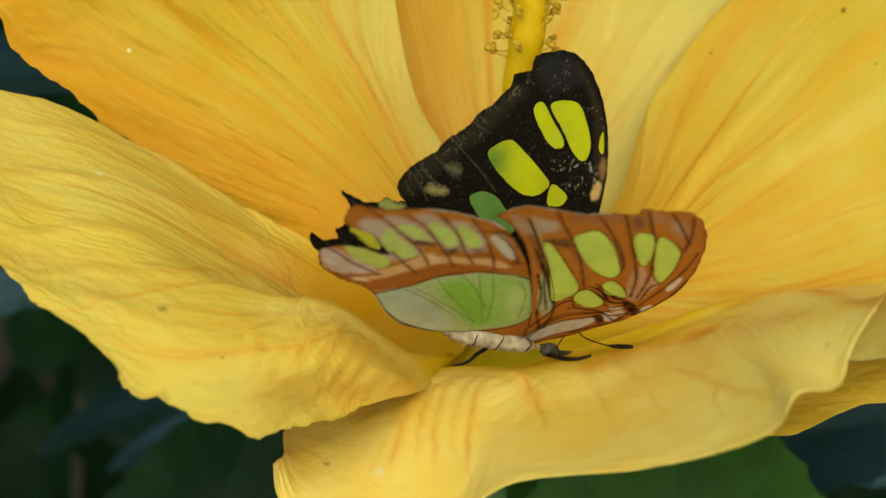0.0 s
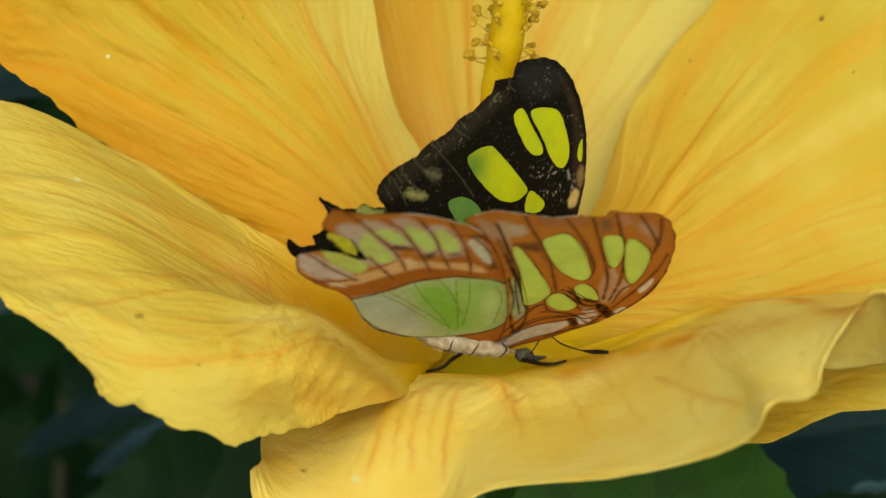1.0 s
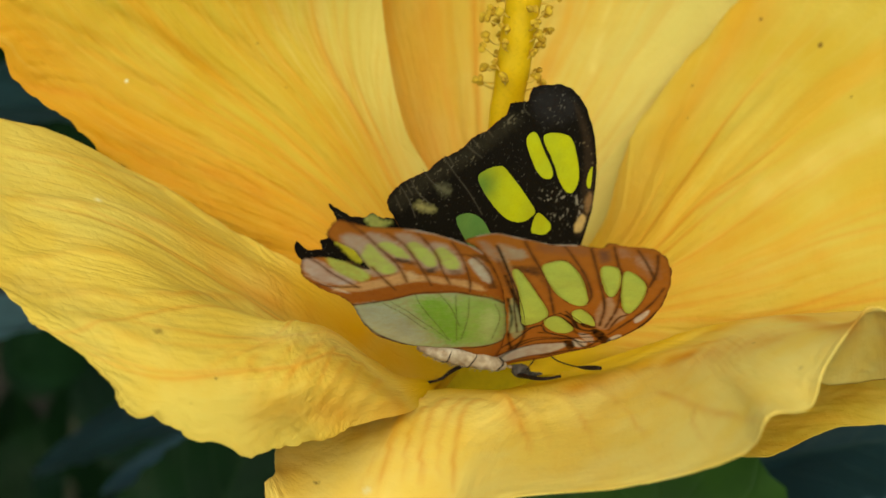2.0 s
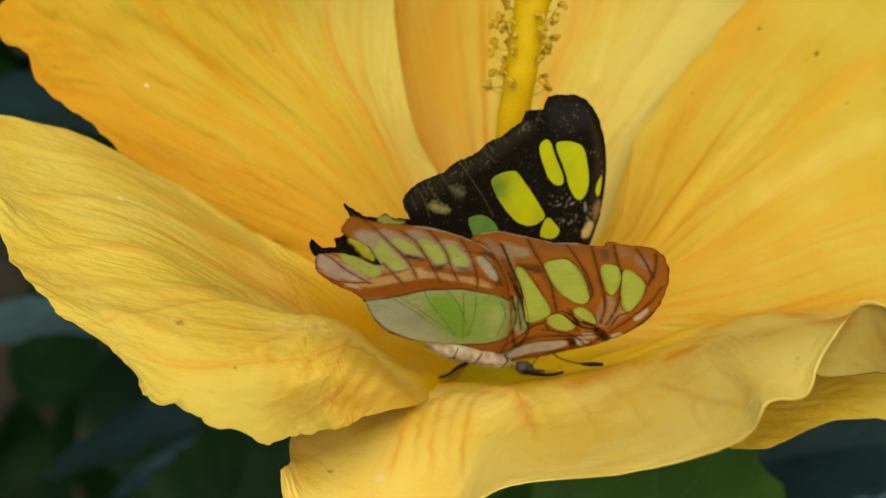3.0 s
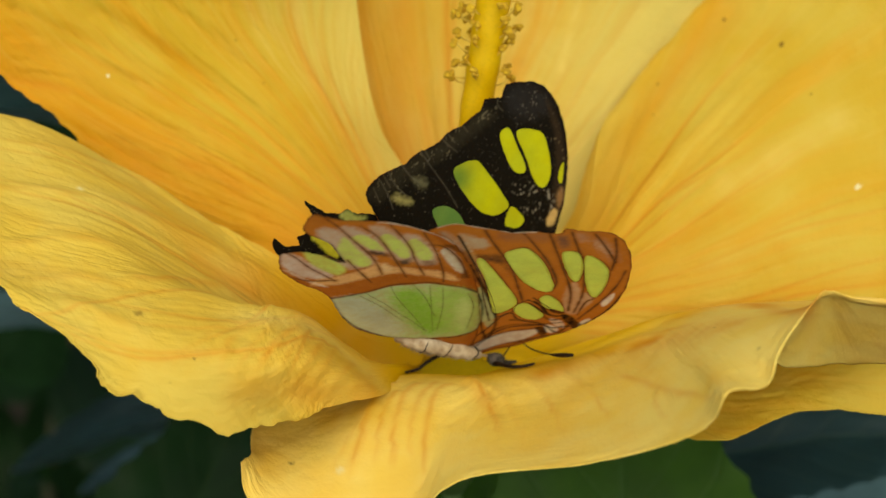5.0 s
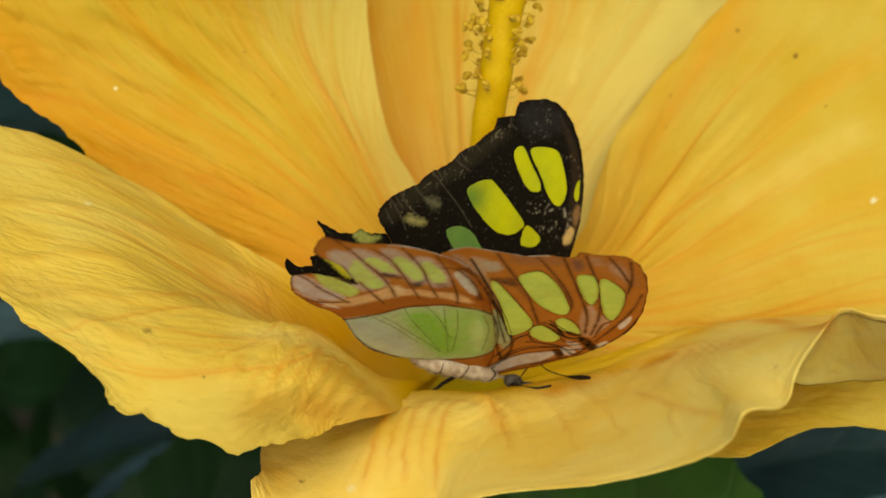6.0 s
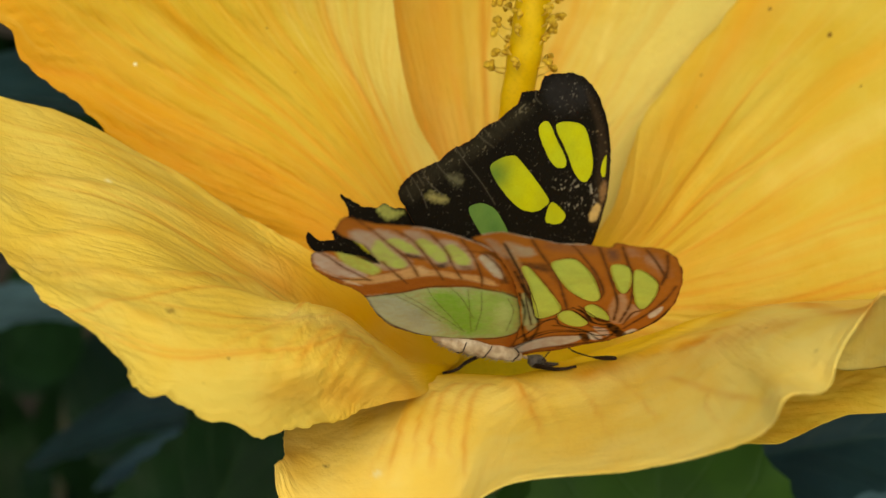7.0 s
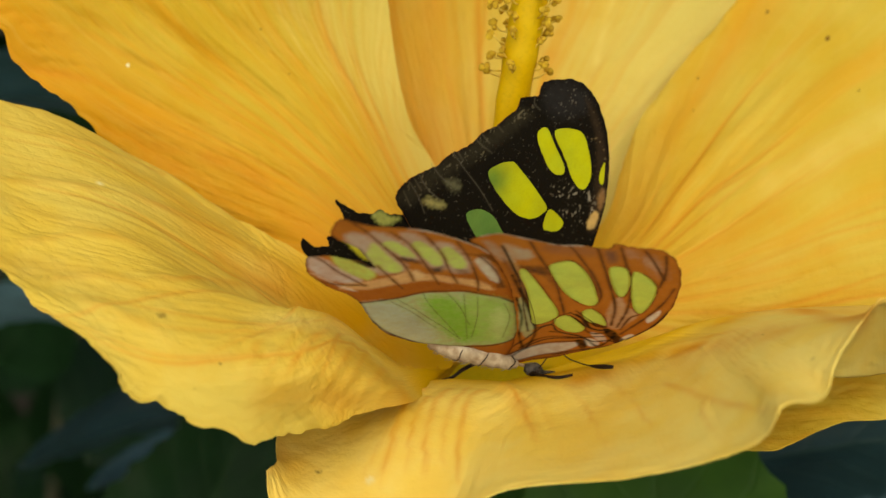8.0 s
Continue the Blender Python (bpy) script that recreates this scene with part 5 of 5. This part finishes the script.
for line in HIND_RAYS:
    wing_vein(line, RUST_VEIN, hind_near, -0.35, 0.01)

# upper side of the wings that stand up behind
FAR_STREAKS = [
    [(-28.8, 24.0), (-25.9, 22.1), (-23.5, 19.9)],
    [(-27.6, 25.7), (-24.7, 23.8), (-21.5, 22.7)],
    [(-23.1, 31.1), (-19.3, 28.9), (-14.8, 26.6), (-10.5, 23.9)],
    [(-26.2, 28.0), (-23.2, 26.4), (-20.4, 25.6)],
    [(-19.9, 34.3), (-17.7, 33.5), (-15.2, 32.9)],
    [(-18.9, 35.4), (-16.5, 34.3)],
    [(-16.9, 37.7), (-14.8, 36.8)],
    [(-29.1, 22.2), (-26.7, 20.2)],
    [(-28.2, 24.8), (-25.7, 23.2)],
    [(-21.7, 31.1), (-20.3, 30.2)],
    [(-11.5, 44.1), (-11.0, 43.0), (-9.4, 42.4)],
]
FAR_FLECKS = [
    ([(-1.0, 31.4), (4.6, 34.4), (9.3, 31.4), (10.7, 26.7), (6.7, 24.9), (1.7, 27.8)], (0.24, 0.21, 0.15), 0.42),
    ([(1.0, 42.1), (3.3, 44.0), (7.4, 39.8), (9.5, 34.8), (5.6, 37.0)], (0.28, 0.20, 0.10), 0.27),
    ([(-10.7, 45.8), (-5.5, 48.7), (0.1, 46.3), (-0.7, 43.2), (-6.3, 40.7)], (0.13, 0.115, 0.09), 0.27),
    ([(-29.8, 21.9), (-23.6, 30.7), (-17.1, 40.3), (-12.5, 44.1), (-10.7, 40.9), (-17.6, 29.5), (-23.4, 23.4), (-27.3, 19.6)], (0.11, 0.09, 0.05), 0.42),
    ([(-8.8, 36.7), (-4.2, 34.9), (-0.2, 31.7), (-4.8, 33.5)], (0.18, 0.16, 0.12), 0.27),
]
FAR_PALE = [
    ([(-24.8, 21.6), (-24.0, 22.5), (-22.0, 22.5), (-20.0, 22.3), (-20.6, 21.7), (-22.5, 21.3)], (0.34, 0.30, 0.10), 1.1, 0.9),
    ([(-21.9, 25.8), (-20.2, 26.7), (-18.7, 25.9), (-19.6, 24.9)], (0.15, 0.14, 0.07), 1.4, 0.8),
    ([(9.5, 27.1), (9.5, 28.6), (10.3, 29.7), (11.3, 29.1), (11.4, 26.9), (10.3, 26.3)], (0.62, 0.42, 0.14), 0.5, 0.9),
    ([(9.5, 32.0), (9.9, 33.8), (11.1, 32.5), (11.1, 29.9)], (0.40, 0.22, 0.08), 0.8, 0.6),
]
fore_far = blade(
    "forewing",
    [(0.6, -0.1), (7.9, 7.3), (12.0, 18.4), (12.4, 26.9), (10.9, 33.7), (8.2, 39.5), (4.9, 43.9), (1.3, 47.1), (-1.7, 48.7), (-4.8, 49.3), (-7.8, 48.5), (-10.6, 47.2), (-11.1, 46.0), (-10.8, 44.6), (-11.9, 44.1), (-13.4, 43.5), (-14.1, 42.7), (-14.0, 41.0), (-15.6, 38.9), (-16.7, 37.2), (-18.5, 35.6), (-19.5, 33.7), (-21.2, 31.9), (-23.4, 30.0), (-24.6, 28.0), (-26.2, 26.7), (-28.8, 24.4), (-30.1, 21.9), (-29.4, 20.0), (-26.7, 18.1), (-20.9, 13.6), (-10.0, 4.9)],
    [
        ([(-30.1, 21.4), (-26.2, 26.6), (-21.1, 31.7), (-16.6, 37.0), (-14.0, 41.0), (-10.7, 41.0), (-14.4, 35.3), (-19.2, 29.4), (-24.2, 24.0), (-27.0, 20.2)], (0.030, 0.025, 0.013), 2.0, 0.7),
        ([(-10.2, 46.5), (-4.4, 48.6), (-0.2, 46.0), (-2.8, 43.0), (-7.4, 42.6)], (0.03, 0.028, 0.026), 2.5, 0.5),
        ([(-1.6, 47.2), (4.0, 43.6), (9.3, 36.5), (12.2, 27.4), (9.9, 26.2), (8.1, 32.8), (4.5, 40.5)], (0.05, 0.03, 0.015), 0.8, 0.5),
    ] + FAR_PALE,
    BLACK, UPPER, butterfly, 0.0, "black upper side of a forewing with lime green windows", lines=[(line, 0.13, (0.12, 0.10, 0.065), 0.45) for line in FAR_STREAKS], back=UNDER, flecks=FAR_FLECKS)
for outline in (
    [(-8.0, 38.5), (-6.7, 40.0), (-3.7, 37.9), (0.1, 34.8), (0.1, 33.5), (-2.2, 33.5), (-5.8, 36.0)],
    [(-4.8, 40.0), (-0.6, 41.5), (2.3, 40.4), (6.0, 35.5), (6.0, 32.5), (3.3, 33.1), (-0.8, 36.5)],
    [(8.3, 34.9), (7.7, 36.9), (8.1, 38.0), (9.4, 34.5)],
    [(-14.2, 29.3), (-13.5, 31.1), (-11.2, 32.6), (-8.7, 32.1), (-0.7, 28.0), (-0.3, 26.2), (-2.7, 24.6), (-6.2, 24.8), (-10.6, 26.7)],
    [(0.8, 24.1), (0.6, 27.1), (2.8, 26.9), (4.6, 25.7), (4.0, 24.2), (2.0, 23.7)],
):
    cell("green_cell", outline, CELL_BRIGHT, fore_far, 0.0, YELLOW_CELL, shade=(-13.2, 28.5, 3.6, (0.14, 0.24, 0.03)))
cell("green_cell", [(-15.4, 21.8), (-14.0, 23.1), (-12.0, 23.5), (-9.6, 22.8), (-7.6, 21.5), (-4.2, 18.3), (-8.3, 17.2), (-12.9, 19.6)], CELL_BRIGHT, fore_far, 0.0, DEEP_CELL, "dark green window")
for line in FAR_STREAKS[:4]:
    wing_vein(line, PALE_VEIN, fore_far, 0.0, 0.02)

hind_far = blade(
    "hindwing",
    [(-43.8, 8.7), (-41.5, 8.1), (-38.6, 8.9), (-39.5, 10.1), (-38.2, 11.3), (-37.9, 13.5), (-39.1, 14.8), (-41.0, 16.2), (-38.1, 15.8), (-35.8, 15.6), (-33.4, 16.2), (-32.3, 17.3), (-30.4, 17.0), (-26.8, 17.8), (-22.2, 18.7), (-14.4, 18.7), (-5.9, 12.5), (2.0, 1.3), (-5.2, 0.7), (-14.8, 1.5), (-27.2, 3.5), (-36.8, 5.6), (-42.4, 6.6)],
    [([(-37.0, 11.0), (-34.5, 12.1), (-30.4, 9.9), (-31.0, 8.7), (-34.6, 9.8)], (0.50, 0.45, 0.03), 0.6, 1.0),
     ([(-33.3, 15.9), (-32.1, 17.1), (-30.3, 16.8), (-27.6, 16.9), (-30.4, 14.9)], (0.36, 0.38, 0.09), 0.8, 0.9)],
    BLACK, UPPER, butterfly, 0.5, "black upper side of a tailed hindwing", back=UNDER)

# body, head, legs and feelers
bm = bmesh.new()
spine = spline([(-10.3, 4.4, -0.5), (-7.1, 1.9, -0.6), (-2.9, -0.2, -0.4), (1.8, -2.6, -0.4), (5.3, -2.9, -0.1)], 24)
tube(bm, [Vector(p) * MM for p in spine],
     [MM * (0.25 + 1.5 * math.sin(math.pi * min(1, (k + 1) / 22)) ** 0.7 + 0.12 * math.sin(k * 2.3)) for k in range(24)], 18)
body = part("body", bm, FUR, butterfly, "pale furry body")
bm = bmesh.new()
rng = random.Random(8)
for k in range(450):
    j = rng.randrange(2, 22)
    q, size = rng.uniform(0, 2 * math.pi), 1.7 * math.sin(math.pi * min(1, (j + 1) / 22)) ** 0.7
    root = Vector(spine[j]) + Vector((rng.uniform(-0.3, 0.3), math.cos(q) * size, math.sin(q) * size))
    tip = root + Vector((-0.5 + rng.uniform(-0.3, 0.3), math.cos(q) * 0.55, math.sin(q) * 0.55)) * rng.uniform(0.5, 1.3)
    tube(bm, [root * MM, tip * MM], [0.00006, 0.00002], 3)
tagged(part("fur", bm, FUR, body), kind="stuff")
for j in (7, 12, 18):
    bm = bmesh.new()
    size = 0.3 + 1.53 * math.sin(math.pi * min(1, (j + 1) / 22)) ** 0.7
    ring = [Vector((spine[j][0] + 0.25 * math.sin(3 * q + j), spine[j][1] + size * math.cos(q), spine[j][2] + size * math.sin(q))) * MM for q in (math.pi * 2 * k / 20 for k in range(21))]
    tube(bm, ring, [0.00011] * 21, 5)
    part("segment_line", bm, CHITIN, body)
bm = bmesh.new()
head = Vector((7.3, -3.2, -0.3)) * MM
blob(bm, head, (0.0021, 0.0014, 0.0013), 3)
for side in (-1, 1):
    tube(bm, [head, head + Vector((0.0016, -0.0008 + 0.0005 * side, -0.0002)), head + Vector((0.0032, -0.0016 + 0.0004 * side, 0.0004))], [0.0006, 0.0005, 0.0002], 8)
part("head", bm, HEAD, butterfly, "dark hairy head with palps")
for points in ([(1.0, 4.6, -1.1), (-1.7, 4.6, -3.1), (-3.2, 5.0, -4.8), (-4.4, 7.4, -5.9)],
               [(6.6, -3.8, -1.1), (5.4, -9.2, -1.7), (5.8, -12.2, -1.5), (7.3, -13.6, -0.6)]):
    bm = bmesh.new()
    path = spline(points, 12)
    tube(bm, [Vector(p) * MM for p in path], [MM * (0.42 - 0.018 * k) for k in range(12)], 8)
    part("leg", bm, CHITIN, butterfly)
bm = bmesh.new()
path = spline([(7.3, -4.6, 0.0), (10.5, -4.2, 3.9), (10.2, -8.8, 2.5), (9.0, -15.4, 1.5), (8.5, -21.5, 1.5)], 24)
tube(bm, [Vector(p) * MM for p in path], [MM * (0.12 if k < 18 else 0.12 + 0.3 * math.sin(math.pi * (k - 17) / 7.5)) for k in range(24)], 8)
part("antenna", bm, CHITIN, butterfly, "thin dark clubbed antenna")


# ---- hibiscus bush behind and below ----
bush = empty("hibiscus_bush", FLOWER, "glossy hibiscus bush in shade, with shade and sheen put into the leaf greens", "bush")


def leaf_mesh(length, width, fold, seed, material):
    rows, columns = 40, 18
    s = np.linspace(0, 1, rows)[:, None] * np.ones((1, columns))
    t = np.linspace(-1, 1, columns)[None] * np.ones((rows, 1))
    half = width / 2 * np.sin(math.pi * s**0.72) ** 0.85 * (1 - 0.25 * s)
    teeth = 1 + 0.09 * (np.abs((s * 13) % 1 - 0.5) * 2 - 0.5) * np.abs(t) ** 4
    x, y = half * t * teeth, length * s
    z = fold * np.abs(t) * half + 0.12 * length * np.sin(s * 2.6) - 0.05 * length
    z = z + 0.012 * length * vnoise(s * 7, t * 3, seed) - 0.012 * length * np.cos(s * 55 - np.abs(t) * 6) * 0.25 * np.abs(t)
    k = np.arange(rows * columns).reshape(rows, columns)
    quads = np.stack([k[:-1, :-1], k[:-1, 1:], k[1:, 1:], k[1:, :-1]], -1).reshape(-1, 4)
    mesh = bpy.data.meshes.new("leaf")
    mesh.from_pydata((np.stack([x, y, z], -1).reshape(-1, 3)).tolist(), [], quads.tolist())
    corner = np.stack([s.ravel(), t.ravel() / 2 + 0.5], -1)[quads.ravel()]
    mesh.uv_layers.new(name="along").data.foreach_set("uv", corner.ravel())
    mesh.materials.append(material)
    mesh.shade_smooth()
    return mesh


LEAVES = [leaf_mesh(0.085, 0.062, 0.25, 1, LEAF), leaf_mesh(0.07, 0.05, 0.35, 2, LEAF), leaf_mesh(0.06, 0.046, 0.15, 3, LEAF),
          leaf_mesh(0.1, 0.086, 0.2, 4, NEAR_LEAF), leaf_mesh(0.09, 0.05, 0.2, 5, FAINT_PAINTED_SHEEN), leaf_mesh(0.09, 0.06, 0.2, 6, MID_LEAF), leaf_mesh(0.075, 0.045, 0.2, 7, PAINTED_SHEEN_LEAF)]


def leaf(which, place, lean):
    """A leaf of the bush: its foot (right, up, back in mm) and its turn in degrees."""
    ob = new("leaf", LEAVES[which])
    ob.parent = bush
    at = spot(place)
    ob.matrix_basis = pose(at.x, at.y, at.z, *lean)
    return ob


# leaves close under the flower, and painted-sheen and darkened ones behind it
for which, place, lean in (
    (3, (37, -97, 70), (84, 0, -4)),
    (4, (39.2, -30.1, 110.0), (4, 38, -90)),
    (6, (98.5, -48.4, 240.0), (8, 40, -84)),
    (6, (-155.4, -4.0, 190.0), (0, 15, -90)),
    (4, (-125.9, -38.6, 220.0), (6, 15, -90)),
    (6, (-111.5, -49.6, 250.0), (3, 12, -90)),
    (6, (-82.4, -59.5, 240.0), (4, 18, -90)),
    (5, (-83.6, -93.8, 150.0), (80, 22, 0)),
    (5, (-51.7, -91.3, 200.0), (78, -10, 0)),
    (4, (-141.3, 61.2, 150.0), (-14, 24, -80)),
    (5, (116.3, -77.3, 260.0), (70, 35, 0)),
    (3, (-4.5, -108.2, 110.0), (82, 12, 10)),
):
    leaf(which, place, lean)
# the inside of the bush, its shade mostly put into the dark leaf colour
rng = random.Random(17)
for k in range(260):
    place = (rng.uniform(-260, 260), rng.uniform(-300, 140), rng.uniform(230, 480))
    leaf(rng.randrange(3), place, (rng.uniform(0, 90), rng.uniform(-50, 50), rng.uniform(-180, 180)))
# unseen canopy leaves, added above to keep skylight off those behind the flower
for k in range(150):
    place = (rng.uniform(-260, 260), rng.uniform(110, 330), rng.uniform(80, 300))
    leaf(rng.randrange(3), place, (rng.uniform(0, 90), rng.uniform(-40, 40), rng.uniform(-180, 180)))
for k in range(7):
    bm = bmesh.new()
    x = -150 + 50 * k
    path = spline([(x, -900, 520 + 30 * (k % 3)), (x + 20, -400, 500), (x - 10, -150, 450), (x + 25, 60, 330 + 20 * (k % 2))], 24)
    tube(bm, [spot(p) for p in path], [0.005 - 0.00016 * j for j in range(24)], 10)
    part("branch", bm, BARK, bush)


# ---- what moves ----
def motions():
    walk(butterfly, [
        (0, pose(0.00163, 0.00576, 0.89869, -43.42, 37.15, 19.34)),
        (0.5, pose(0.00152, 0.00569, 0.89862, -43.20, 37.85, 20.06)),
        (1, pose(0.00118, 0.00598, 0.89891, -43.00, 37.63, 20.41)),
        (1.5, pose(0.00020, 0.00642, 0.89935, -44.47, 38.71, 17.70)),
        (3, pose(-0.00100, 0.00607, 0.89900, -44.95, 39.62, 17.08)),
        (3.5, pose(-0.00063, 0.00607, 0.89900, -44.50, 39.11, 17.82)),
        (4, pose(-0.00066, 0.00598, 0.89891, -44.38, 38.87, 17.96)),
        (4.5, pose(-0.00020, 0.00614, 0.89907, -43.88, 38.08, 18.72)),
        (6, pose(0.00125, 0.00524, 0.89817, -44.51, 37.26, 16.99)),
        (6.5, pose(0.00137, 0.00566, 0.89859, -44.36, 36.57, 17.04)),
        (7, pose(0.00051, 0.00571, 0.89863, -44.88, 37.20, 16.15)),
        (7.5, pose(0.00025, 0.00575, 0.89868, -45.80, 38.02, 14.46)),
        (8, pose(0.00083, 0.00539, 0.89832, -45.00, 37.23, 15.88)),
    ])
    near = [(0, 66.5, 3.3), (0.5, 65.5, 3.0), (1, 65.7, 1.4), (1.5, 69.2, 1.6), (3, 70.3, 0.9), (3.5, 69.5, 0.6), (4, 69.1, 1.1), (4.5, 68.8, -0.0), (6, 69.3, -0.4), (6.5, 69.2, -0.3), (7, 72.2, 1.0), (7.5, 71.7, 1.2), (8, 70.6, 1.3)]
    far = [(0, 13.9, -3.1), (0.5, 13.7, -2.7), (1, 14.8, -2.3), (1.5, 16.0, -2.2), (3, 19.7, -0.9), (3.5, 19.2, -0.6), (4, 19.1, -0.4), (4.5, 17.8, 0.0), (6, 16.1, -0.8), (6.5, 16.2, -1.0), (7, 17.2, -2.2), (7.5, 17.1, -1.6), (8, 16.7, -1.6)]
    # opening of each pair about the body, and how far the forewing swings ahead in its own plane
    walk(hind_near, [(t, pose(0, -0.0004, 0, a)) for t, a, swing in near])
    walk(fore_near, [(t, pose(0, -0.0004, 0, a) @ pose(0, 0, 0, 0, swing)) for t, a, swing in near])
    walk(hind_far, [(t, pose(0, 0.0004, 0, a)) for t, a, swing in far])
    walk(fore_far, [(t, pose(0, 0.0004, 0, a) @ pose(0, 0, 0, 0, swing)) for t, a, swing in far])


motions()
